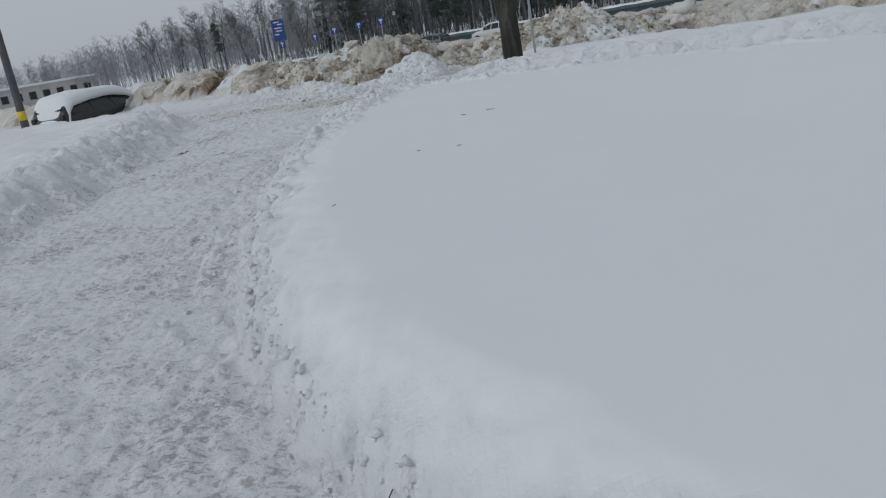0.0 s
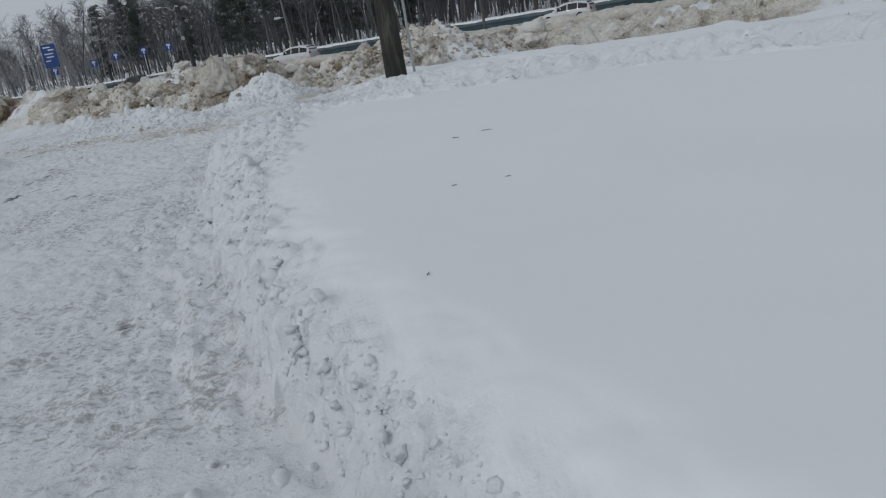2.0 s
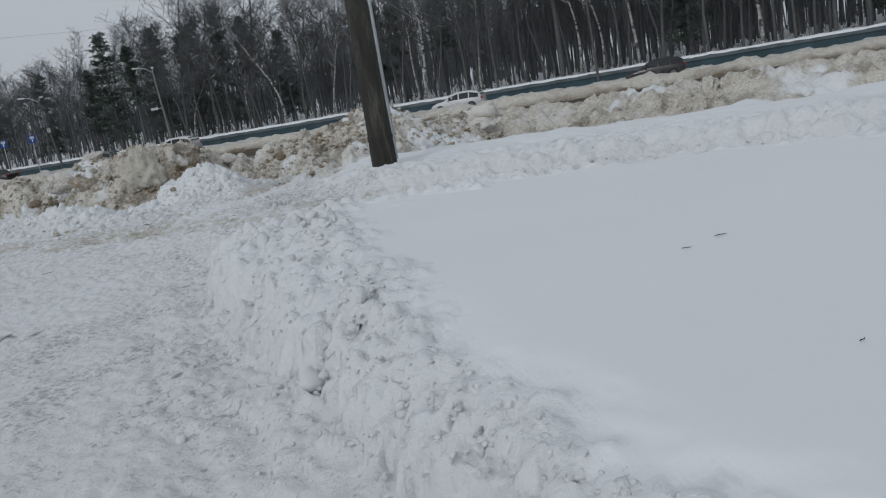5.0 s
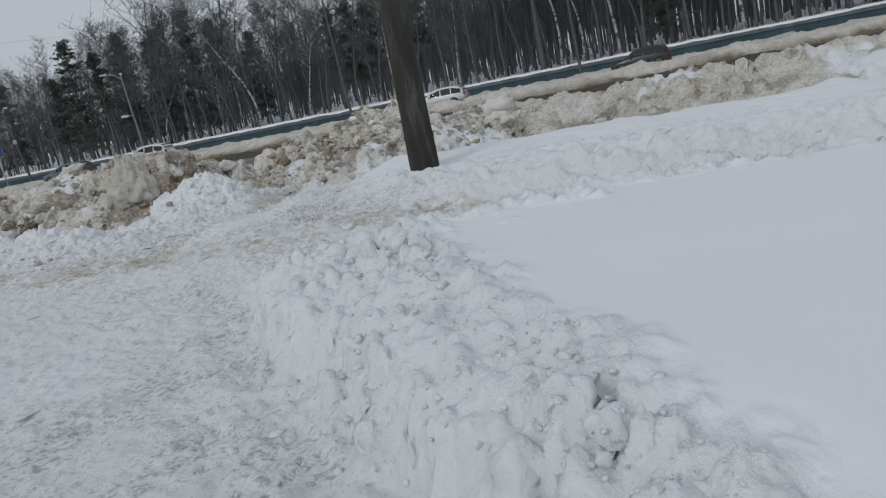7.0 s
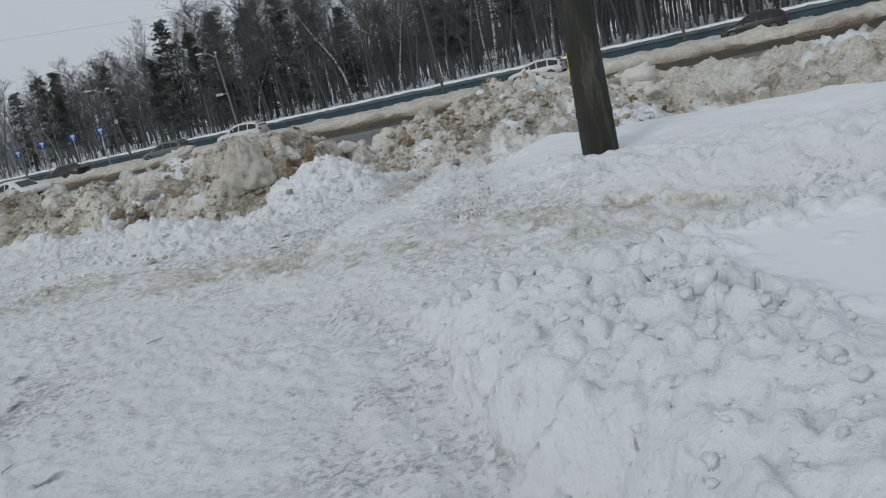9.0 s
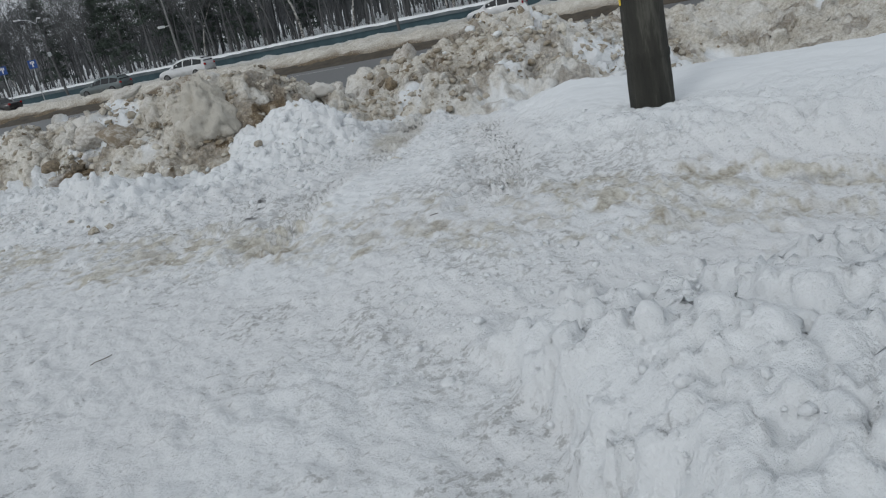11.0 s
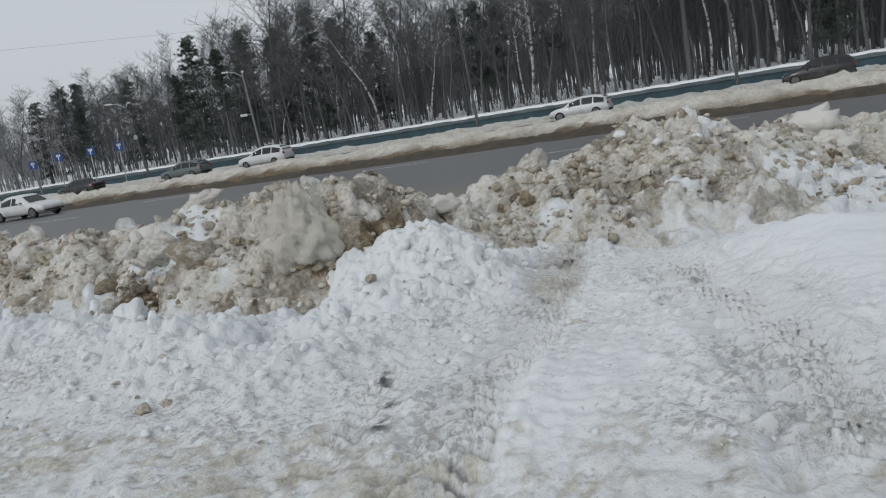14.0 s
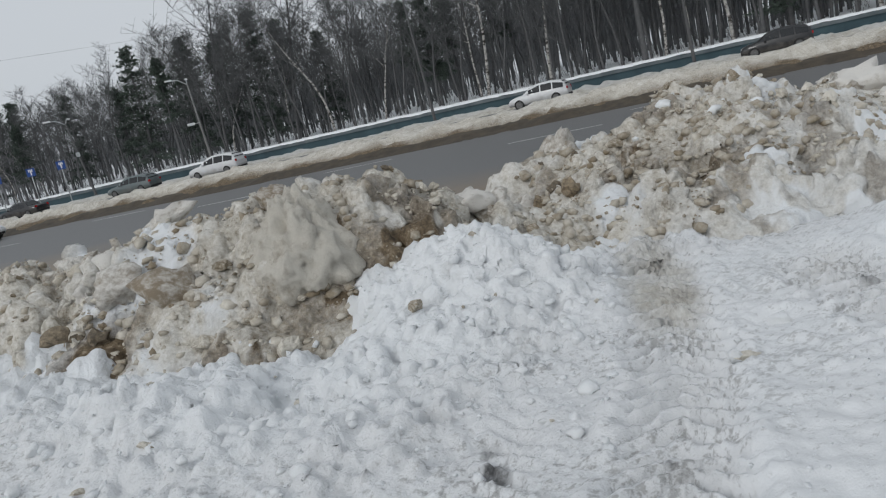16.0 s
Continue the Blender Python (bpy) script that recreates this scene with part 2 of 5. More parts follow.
def snow_surface(x, y):
    """Height and the weights pack, dirt, mud and lump of the snow at x, y."""
    n = NX * x + NY * y
    zb = base_z(x, y)
    wob = fbm(x, y, 1.6, 3, 5)
    jag = fbm(x, y, 5.0, 4, 9, 0.6)
    xf = np.interp(y, FOOT_Y, FOOT_X) + 0.14 * wob + 0.10 * jag
    xe = np.interp(y, EDGE_Y, EDGE_X) + 0.14 * wob + 0.12 * jag
    wide = np.interp(y, [0, 3, 6, 8, 9.5, 11, 13], [0.22, 0.30, 0.40, 0.55, 0.75, 1.0, 1.1])
    lane_near = 7.75 + 0.75 * step(-1.0, 0.8, x) + 0.25 * fbm(x, y, 1.1, 3, 23)
    lane_far = 9.3 + 0.3 * fbm(x, y, 0.9, 3, 29) + 0.35 * step(-0.2, -2.0, x)
    # a steep cut face, then a shelf that climbs gently to the untouched field
    foot_off = x - xf + 0.05 * fbm(x, y, 9.0, 3, 15, 0.6)
    face = 0.74 * step(-0.06, 0.15, foot_off) + 0.26 * step(0.0, 0.32, foot_off)
    shelf = np.clip((x - xf) / (wide + 0.25), 0, 1)
    right = face * (0.60 + 0.40 * (1 - (1 - shelf) ** 1.5))
    before_lane = step(0.25, -0.8, n - lane_near - 0.25 * jag)
    field = right * before_lane
    smooth = step(-0.05, 0.25, x - xe) * step(-0.55, -0.95, n - lane_near - 0.35 * wob - 0.3 * jag)
    top = np.interp(y, TOP_Y, TOP_Z) + 0.03 * fbm(x, y, 0.35, 2, 3)
    z = zb + field * np.maximum(top - zb, 0.05)
    # bank beyond the lane, with the pole on it
    xl = -0.35 + 0.42 * np.clip(y - 13.0, 0, 9) + 0.25 * wob + 0.15 * jag
    bank2 = step(0.0, 0.9, n - lane_far - 0.2 * jag) * step(0.0, 0.9, x - xl) * step(1.6, 0.0, n - 12.1 - 0.5 * wob)
    z = z + bank2 * np.maximum(0.73 + 0.05 * wob - zb, 0)
    # bank on the far side of the path
    xw = -4.05 - 0.25 * np.clip(y - 12.0, 0, 4) + 0.3 * wob + 0.2 * jag
    bank3 = step(0.0, 1.0, xw - x) * step(0.9, -0.6, n - 7.6 - 0.4 * wob)
    z = z + bank3 * (0.36 + 0.1 * wob)
    # shovelled white ridge in front of the dirty heaps
    toe = np.interp(x, [-14, -4.7, -3.4, -2.3, -1.7, -0.7, 0.2], [12.5, 10.7, 10.1, 9.5, 10.0, 11.2, 12.4])
    ridge = step(0.0, 1.0, n - toe - 0.35 * wob - 0.2 * jag) * step(0.9, -0.2, x + 0.2 - 0.3 * np.clip(n - 11, 0, 4)) * step(17.5, 15.0, n)
    z = z + ridge * (0.15 + 0.12 * wob - 0.10 * step(-1.1, -1.7, x) * step(-3.2, -2.4, x) * step(15.6, 16.4, y)) + 0.42 * hump(x, y, -0.62, 17.05, 0.42, 0.75, 15) + 0.17 * hump(x, y, -3.5, 17.1, 0.7, 0.5, -30) + 0.1 * hump(x, y, -2.5, 16.9, 0.6, 0.4, -10)
    lumpy = np.clip(np.maximum.reduce([step(0.03, 0.25, field) * (1 - smooth), bank2 * (0.12 + 0.88 * step(1.9, 0.4, n - lane_far)), bank3 * step(2.2, 0.5, xw - x), step(0.02, 0.4, ridge)]), 0, 1)
    low = 0.5 + fbm(x, y, 0.8, 2, 43)
    small = step(-0.5, 2.2, y) * (1 - 0.55 * step(0.02, 0.4, ridge))
    clod = cells(x, y, 2.9, 41) * 0.03 * low * small + cells(x + 0.05 * jag, y + 0.05 * wob, 6.2, 47) * 0.035 * (0.35 + low) * small + cells(x + 0.03 * jag, y, 9.0, 49) * 0.085 * (0.4 + low) * (1 - 0.4 * step(0.02, 0.4, ridge)) + cells(x + 0.02 * jag, y, 15.0, 53) * 0.055 + 0.03 * jag - 0.035
    mounds = 0.10 * cells(x + 0.12 * jag, y + 0.10 * wob, 1.9, 55) * (0.3 + low) + 0.06 * cells(x + 0.1 * jag, y, 4.1, 57) + 0.05 * fbm(x, y, 2.2, 3, 59, 0.55) - 0.05
    z = z + lumpy * (clod + ridge * mounds)
    walk_on = np.clip(1 - field - bank2 - bank3 - ridge, 0, 1) * step(19, 16, n)
    # loose crumbs at the foot of the banks
    near_foot = walk_on * step(0.9, 0.1, np.abs(x - xf + 0.25)) * step(12.5, 11.5, y)
    print_marks = cells(x * 1.0, y * 0.55, 5.6, 67) * step(0.0, 0.2, fbm(x, y, 0.8, 3, 68))
    z = z + walk_on * (0.010 * fbm(x, y, 5.5, 4, 61, 0.7) + 0.014 * fbm(x, y, 1.2, 2, 63) + 0.032 * cells(x, y * 0.85, 15, 65) * step(-0.05, 0.3, fbm(x, y, 2.2, 3, 69)) + 0.022 * fbm(x, y * 0.8, 14.0, 3, 64, 0.6) - 0.012 * print_marks)
    z = z + near_foot * step(0.0, 0.3, fbm(x, y, 1.5, 3, 98)) * (0.03 * cells(x, y, 13, 93) + 0.02 * cells(x, y, 22, 95))
    # low trampled ledge along the foot of the bank
    ledge = step(-0.26, -0.20, x - xf + 0.06 * jag) * step(0.05, -0.03, x - xf) * step(4.3, 5.2, y) * step(8.2, 7.2, y)
    z = z + walk_on * ledge * (0.075 + 0.02 * wob)
    # wheel line along the foot of the bank
    line = x - (np.interp(y, FOOT_Y, FOOT_X) - 0.20 + 0.02 * wob)
    grip = 0.006 * np.sin(y * 2 * math.pi / 0.055 + 1.5 * np.abs(line) / 0.05)
    z = z - walk_on * step(5.0, 6.5, y) * step(12.8, 11.8, y) * ((0.018 + grip) * np.exp(-(line / 0.10) ** 4) + (0.012 + grip) * np.exp(-((line + 0.30) / 0.08) ** 4))
    # wheel ruts that turn up towards the gap
    rut_w = np.zeros_like(x)
    between = step(-1.50, -1.0, x + 0.35 - 0.78 * (y - 13.85) + 0.3 * wob) * step(0.15, -0.15, x - np.interp(y, RUT_Y, RUT_R)) * step(13.2, 13.9, y + 0.3 * jag) * step(16.2, 15.2, y)
    for line_x, y0, y1, depth in ((RUT_L, 13.3, 17.6, 1.0), (RUT_R, 12.6, 16.2, 1.0), (RUT_3, 14.0, 15.6, 0.4)):
        centre = np.interp(y, RUT_Y, line_x)
        along = x * 0.62 + y * 0.78
        off = (x - centre) * 0.78
        rut = np.exp(-(off / 0.19) ** 4) * step(y0, y0 + 0.4, y) * step(y1, y1 - 0.5, y)
        tread = np.clip(2.6 * np.sin((along + 0.75 * np.abs(off)) * 2 * math.pi / 0.125 + 1.2 * jag) + 0.3, -1, 1)
        z = z - rut * depth * (0.055 + 0.058 * tread * np.clip(1.0 + 1.2 * fbm(x, y, 3.0, 3, 73), 0, 1))
        z = z + 0.03 * depth * np.exp(-((np.abs(off) - 0.27) / 0.07) ** 2) * step(y0, y0 + 0.4, y) * step(y1, y1 - 0.5, y) * (0.6 + 1.5 * jag)
        rut_w = np.maximum(rut_w, rut * depth)
    # two wheel grooves along the lane
    groove = np.zeros_like(x)
    for n0 in (8.85, 9.32):
        groove = np.maximum(groove, np.exp(-((n - n0 - 0.12 * wob) / 0.11) ** 4) * step(-0.4, 0.9, x))
    z = z - groove * (0.05 + 0.03 * jag)
    z = z + 0.004 * fbm(x, y, 0.8, 3, 71)
    lane_strip = np.exp(-((n - 8.85 + 0.3 * wob) / 0.62) ** 4)
    fresh = step(0.05, 0.35, fbm(x, y, 0.9, 4, 77))
    pack = np.clip(walk_on * step(0.25, 0.0, field) * (1 - 0.45 * fresh) * (1 - 0.3 * between) + 0.8 * rut_w + 0.2 * bank3 + 0.9 * groove, 0, 1)
    z = z + walk_on * lane_strip * 0.02 * cells(x, y * 1.2, 13.0, 97) * step(-0.1, 0.25, fbm(x, y, 1.3, 3, 99))
    dirt = (0.45 + 0.55 * step(-0.1, 0.25, fbm(x, y, 11.0, 4, 88, 0.7))) * (0.6 + 0.5 * step(-0.15, 0.25, fbm(x, y * 1.4, 5.0, 4, 87, 0.65))) * np.clip(walk_on * lane_strip * (0.72 + 0.8 * fbm(x, y, 1.6, 5, 81, 0.6)), 0, 1) * 1.4 + 0.5 * step(13, 19, n) + 0.5 * rut_w * step(15.0, 16.2, y) + 0.5 * hump(x, y, 0.15, 16.35, 0.45, 0.85) * (0.6 + fbm(x, y, 3.0, 3, 89))
    lump = np.clip(0.02 + lumpy + 0.75 * walk_on * (1 - 0.6 * between), 0, 1)
    bare = np.zeros_like(x)
    for bx, by, bw, bl in BARE:
        bare = np.maximum(bare, hump(x, y, bx, by, bl, bw, 65))
    bare = np.maximum(bare, 0.55 * groove * step(-0.1, 0.2, fbm(x * 0.6, y, 3.0, 4, 86)))
    bare = bare * step(-0.12, 0.22, fbm(x * 0.7 + y * 0.5, y, 9.0, 4, 85, 0.65)) * walk_on * 0.74
    return z, pack, np.clip(dirt, 0, 1), bare, lump


def hash3(ix, iy, iz, seed):
    return hash2(ix + 57 * iz, iy - 131 * iz, seed)


def vnoise3(x, y, z, seed=0):
    ix, iy, iz = (np.floor(v).astype(np.int64) for v in (x, y, z))
    ux, uy, uz = ((f * f * (3 - 2 * f)) for f in (x - ix, y - iy, z - iz))
    total = 0
    for a in (0, 1):
        for b in (0, 1):
            for c in (0, 1):
                w = (ux if a else 1 - ux) * (uy if b else 1 - uy) * (uz if c else 1 - uz)
                total = total + w * hash3(ix + a, iy + b, iz + c, seed)
    return total - 0.5


def crumble(gx, gy, z, weight, amounts):
    """Push a surface out and in along its normals, so that steep faces break up into clods as well."""
    dzdy, dzdx = np.gradient(z, gy[:, 0], gx[0, :])
    size = np.sqrt(dzdx ** 2 + dzdy ** 2 + 1)
    push = 0
    for k, (scale, amount) in enumerate(amounts):
        lump = vnoise3(gx * scale, gy * scale, z * scale, 201 + 5 * k)
        push = push + amount * (1.2 * np.abs(lump) ** 0.8 * np.sign(lump))
    push = push * weight * (0.3 + 1.1 * step(-0.25, 0.25, fbm(gx, gy, 1.7, 3, 231)))
    return gx - dzdx / size * push, gy - dzdy / size * push, z + push / size


def grid_mesh(name, xs, ys, fn, material, smooth=True, amounts=((8.0, 0.028), (15.0, 0.034), (24.0, 0.022))):
    gx, gy = np.meshgrid(np.array(xs), np.array(ys))
    z, *weights = fn(gx, gy)
    verts = np.stack(crumble(gx, gy, z, step(0.80, 1.0, weights[3]), amounts), -1).reshape(-1, 3)
    w, h = len(xs), len(ys)
    i = (np.arange(h - 1)[:, None] * w + np.arange(w - 1)[None, :]).ravel()
    faces = np.stack([i, i + 1, i + w + 1, i + w], -1)
    me = bpy.data.meshes.new(name)
    me.vertices.add(len(verts))
    me.vertices.foreach_set("co", verts.ravel())
    me.loops.add(faces.size)
    me.loops.foreach_set("vertex_index", faces.ravel())
    me.polygons.add(len(faces))
    me.polygons.foreach_set("loop_start", np.arange(0, faces.size, 4))
    me.polygons.foreach_set("use_smooth", np.full(len(faces), smooth))
    me.update(calc_edges=True)
    for key, v in zip(("pack", "dirt", "mud", "lump"), weights):
        a = me.attributes.new(key, "FLOAT", "POINT")
        a.data.foreach_set("value", v.astype(np.float32).ravel())
    me.materials.append(material)
    return me


def spaced(*runs):
    out = [runs[0][0]]
    for a, b, s in runs:
        out += list(np.linspace(a, b, max(1, int(round((b - a) / s))) + 1)[1:])
    return out


def skirts(a, b, first, grow=1.5, to=2500.0):
    low, high, s = [a], [b], first
    while high[-1] < to:
        low.append(low[-1] - s)
        high.append(high[-1] + s)
        s *= grow
    return low[:0:-1], high[1:]


lo_x, hi_x = skirts(-14.0, 13.0, 0.6)
lo_y, hi_y = skirts(-2.0, 30.0, 0.6)
GX = lo_x + spaced((-14, -6, 0.12), (-6, -4.4, 0.05), (-4.4, 1.2, 0.02), (1.2, 4.5, 0.05), (4.5, 13, 0.16)) + hi_x
GY = lo_y + spaced((-2, 1.0, 0.1), (1.0, 4.5, 0.028), (4.5, 13.2, 0.024), (13.2, 17.4, 0.018), (17.4, 20, 0.08), (20, 30, 0.25)) + hi_y


def ground_fn(x, y):
    z, *rest = snow_surface(x, y)
    return (z, *rest)


ground = tagged(new("ground", grid_mesh("ground", GX, GY, ground_fn, SNOW)), "snow-covered ground with trodden path, shovelled banks and smooth drift", "ground", kind="structure")


# ---- mesh helpers ----
def link_mesh(name, verts, faces, material, parent=None, label="", smooth=False):
    me = bpy.data.meshes.new(name)
    me.from_pydata([tuple(v) for v in verts], [], faces)
    me.materials.append(material)
    if smooth:
        me.polygons.foreach_set("use_smooth", [True] * len(me.polygons))
    ob = new(name, me)
    ob.parent = parent
    if label:
        ob["label"] = label
    return ob


def part(name, bm, material, parent=None, label="", smooth=False):
    me = bpy.data.meshes.new(name)
    bmesh.ops.recalc_face_normals(bm, faces=bm.faces)
    bm.to_mesh(me)
    bm.free()
    me.materials.append(material)
    if smooth:
        me.polygons.foreach_set("use_smooth", [True] * len(me.polygons))
    ob = new(name, me)
    ob.parent = parent
    if label:
        ob["label"] = label
    return ob


FAR = 1.3                      # how much wider the far side is laid out than its plan below
FAR_FROM = Vector((-2.4, 8.5, 1.7))


def far_point(x, y, z):
    return FAR_FROM + FAR * (Vector((x, y, z)) - FAR_FROM)


def at_nd(n, d, z=0.0):
    return far_point(NX * n + DX * d, NY * n + DY * d, z)


def strip(name, rows, ds, material, label, category, kind="structure", wobble=0.0, seed=0, weights=None):
    """A long strip along the road. rows: (n, z) of its cross-section; ds: the places along it."""
    verts, dirt = [], []
    ds = np.array(ds)
    for n, z in rows:
        jn = n + wobble * fbm(ds, ds * 0 + n, 0.7, 4, seed)
        jz = z + (wobble * 1.1 * fbm(ds, ds * 0 + n * 3.1, 0.9, 5, seed + 7, 0.65) if z > 0.06 else 0 * ds)
        for k in range(len(ds)):
            verts.append(at_nd(jn[k], ds[k], jz[k]))
    w = len(ds)
    faces = [(r * w + k, r * w + k + 1, (r + 1) * w + k + 1, (r + 1) * w + k) for r in range(len(rows) - 1) for k in range(w - 1)]
    ob = link_mesh(name, verts, faces, material, None, "", wobble > 0)
    if weights:
        for key, values in weights.items():
            a = ob.data.attributes.new(key, "FLOAT", "POINT")
            a.data.foreach_set("value", np.repeat(np.array(values, dtype=np.float32), w))
    return tagged(ob, label, category, kind=kind)


# ---- road, median, wall ----
far_d = spaced((-400, -90, 10), (-90, 40, 0.22), (40, 300, 10))
strip("road", [(19.2, 0.03), (20.6, 0.04), (24, 0.05), (30, 0.05), (33.2, 0.05), (34.4, 0.045)], [-400, -100, 60, 300], ASPHALT,
      "wet grey asphalt carriageway with slushy brown edges", "road", weights={"dirt": [0.95, 0.8, 0.2, 0.0, 0.3, 0.95]})
strip("road", [(36.6, 0.04), (38, 0.05), (48.5, 0.05), (50.5, 0.04)], [-400, -100, 60, 300], ASPHALT,
      "far wet asphalt carriageway beyond the snowy median", "road", weights={"dirt": [0.8, 0.2, 0.2, 0.9]})
strip("median_snow", [(33.6, 0.03), (34.0, 0.18), (34.4, 0.34), (34.75, 0.48), (35.2, 0.60), (35.7, 0.62), (36.2, 0.52), (36.9, 0.03)], far_d, SNOW_HEAP,
      "dirty ridge of ploughed snow on the median", "snow bank", wobble=0.26, seed=3, weights={"dirt": [1, 1, 1.0, 0.95, 0.9, 0.85, 0.8, 0.9], "mud": [1, 1, 0.6, 0.3, 0.2, 0.1, 0.1, 0.3], "lump": [1] * 8, "pack": [0] * 8})
strip("road_edge_mud", [(32.9, 0.052), (33.3, 0.085), (33.7, 0.19), (34.1, 0.26), (34.4, 0.24)], far_d, MUD,
      "dark brown slush and sand along the median edge", "mud", wobble=0.10, seed=23)
strip("roadside_snow", [(49.2, 0.03), (49.8, 0.16), (50.8, 0.24), (52.4, 0.20), (54.0, 0.12), (55.9, 0.06)], far_d, SNOW,
      "dirty ploughed snow heaped along the foot of the wall", "snow bank", wobble=0.22, seed=13, weights={"dirt": [0.9, 0.85, 0.7, 0.6, 0.55, 0.5], "mud": [0.3, 0.1, 0, 0, 0, 0], "lump": [1, 1, 1, 1, 1, 1], "pack": [0, 0, 0, 0, 0, 0]})

WALL_N, WALL_TOP = 56.0, 0.76
ds = spaced((-400, -110, 20), (-110, 60, 2), (60, 300, 20))
strip("retaining_wall", [(WALL_N, -0.1), (WALL_N, WALL_TOP - 0.2), (WALL_N + 0.4, WALL_TOP - 0.2), (WALL_N + 0.4, -0.1)], ds, WALL_PAINT,
      "low teal-painted concrete retaining wall along the far side of the road", "wall")
strip("wall_coping", [(WALL_N - 0.08, WALL_TOP - 0.197), (WALL_N - 0.08, WALL_TOP), (WALL_N + 0.48, WALL_TOP), (WALL_N + 0.48, WALL_TOP - 0.197)], ds, COPING,
      "weathered grey concrete coping on the wall", "wall")
strip("wall_snow", [(WALL_N - 0.1, WALL_TOP + 0.004), (WALL_N - 0.08, WALL_TOP + 0.12), (WALL_N + 0.3, WALL_TOP + 0.16), (WALL_N + 4.0, WALL_TOP + 0.02), (WALL_N + 25, WALL_TOP + 0.3), (WALL_N + 90, WALL_TOP + 1.5)], far_d, SNOW,
      "white snow cap on the wall and forest floor behind it", "snow", wobble=0.05, seed=17, weights={"dirt": [0, 0, 0, 0, 0, 0], "mud": [0] * 6, "lump": [0.3] * 6, "pack": [0] * 6})


# ---- dirty snow heaps ----
CREST = [(-24, 40, 1.2, 1.5), (-10.8, 28.5, 1.2, 1.5), (-8.4, 26.4, 1.35, 1.5), (-6.2, 24.5, 1.28, 1.5), (-4.96, 22.9, 1.15, 1.4), (-4.2, 21.3, 1.0, 1.4), (-3.3, 20.2, 1.0, 1.5),
         (-2.6, 19.6, 1.08, 1.5), (-2.0, 19.1, 1.2, 1.4), (-1.3, 18.6, 1.26, 1.35), (-0.7, 18.4, 1.24, 1.3), (-0.2, 18.4, 1.02, 1.2), (0.5, 18.8, 0.72, 1.2), (1.2, 19.2, 0.82, 2.0),
         (1.8, 19.4, 1.02, 2.5), (2.4, 19.2, 1.30, 2.7), (3.0, 18.9, 1.46, 2.5), (3.5, 18.7, 1.22, 2.1), (4.2, 18.9, 1.02, 1.8), (5.3, 19.5, 1.06, 1.9), (7.0, 19.4, 0.84, 2.2), (9.4, 17.9, 0.86, 2.2),
         (12.2, 15.4, 0.95, 2.2), (20, 8.2, 0.95, 2.2), (32, -2.6, 0.9, 2.2)]


def crest_height(x, y):
    h = np.zeros_like(x)
    for (ax, ay, az, aw), (bx, by, bz, bw) in zip(CREST, CREST[1:]):
        ux, uy = bx - ax, by - ay
        t = np.clip(((x - ax) * ux + (y - ay) * uy) / (ux * ux + uy * uy), 0, 1)
        away = np.hypot(x - ax - t * ux, y - ay - t * uy)
        top, w = az + t * (bz - az) + 0.06 + 0.12 * (ax > 1.5), aw + t * (bw - aw)
        h = np.maximum(h, (top - 0.3) * np.clip(1 - away / w, 0, 1) ** 0.75)
    return h


def heap_fn(x, y):
    n = NX * x + NY * y
    zb = base_z(x, y)
    wob = fbm(x, y, 0.9, 4, 101)
    sx, sy = x + 0.25 * fbm(x, y, 1.3, 3, 103), y + 0.25 * fbm(x, y, 1.3, 3, 107)
    h = crest_height(sx, sy)
    solid = step(0.02, 0.35, h)
    ridged = 1 - 2 * np.abs(fbm(x, y, 2.2, 4, 111, 0.55))
    rough = 0.16 * fbm(x, y, 1.6, 3, 109) + 0.08 * ridged + 0.16 * cells(sx, sy, 1.9, 113) + 0.11 * cells(sx, y, 3.8, 117) + 0.06 * cells(x + 0.05 * wob, sy, 7.5, 119) + 0.03 * cells(x, y, 13, 123) + 0.03 * fbm(x, y, 9, 3, 121, 0.6)
    z = np.minimum(zb, 0.42) - 0.3 + 0.28 * step(0.0, 0.12, h) + h * 0.97 + solid * (rough - 0.16) * 1.05
    mound = step(1.8, 2.8, x) * step(5.2, 3.6, x)
    white = step(0.16, 0.36, fbm(x, y, 0.7, 4, 131) + 0.22 * mound * step(0.85, 1.15, z) + 0.24 * step(2.7, 3.5, x) * step(5.0, 3.6, x) - 0.12 * step(0.5, 0.9, ridged))
    tan = step(5.0, 7.0, x)
    dirt = np.clip(0.80 - 0.68 * white + 0.30 * wob + 0.15 * fbm(x, y, 4, 3, 135) + 0.1 * tan, 0, 1)
    mud = 0.6 * hump(x, y, -1.08, 17.68, 0.5, 0.32, -20) + 0.45 * hump(x, y, -1.75, 17.6, 0.5, 0.28, -20) + 1.15 * hump(x, y, -3.0, 18.4, 0.40, 0.35) + 0.5 * hump(x, y, 1.6, 18.2, 0.8, 0.5, 20) + 1.1 * hump(x, y, -7.2, 24.6, 0.8, 0.7) + 0.9 * hump(x, y, -9.4, 26.6, 0.7, 0.6) + 0.7 * hump(x, y, -5.2, 22.4, 0.5, 0.5)
    mud = np.clip(mud + 0.5 * step(0.1, 0.35, fbm(x, y, 2.3, 5, 141, 0.65)) * (1 - white), 0, 1)
    return z, np.zeros_like(x), dirt, mud, np.ones_like(x)


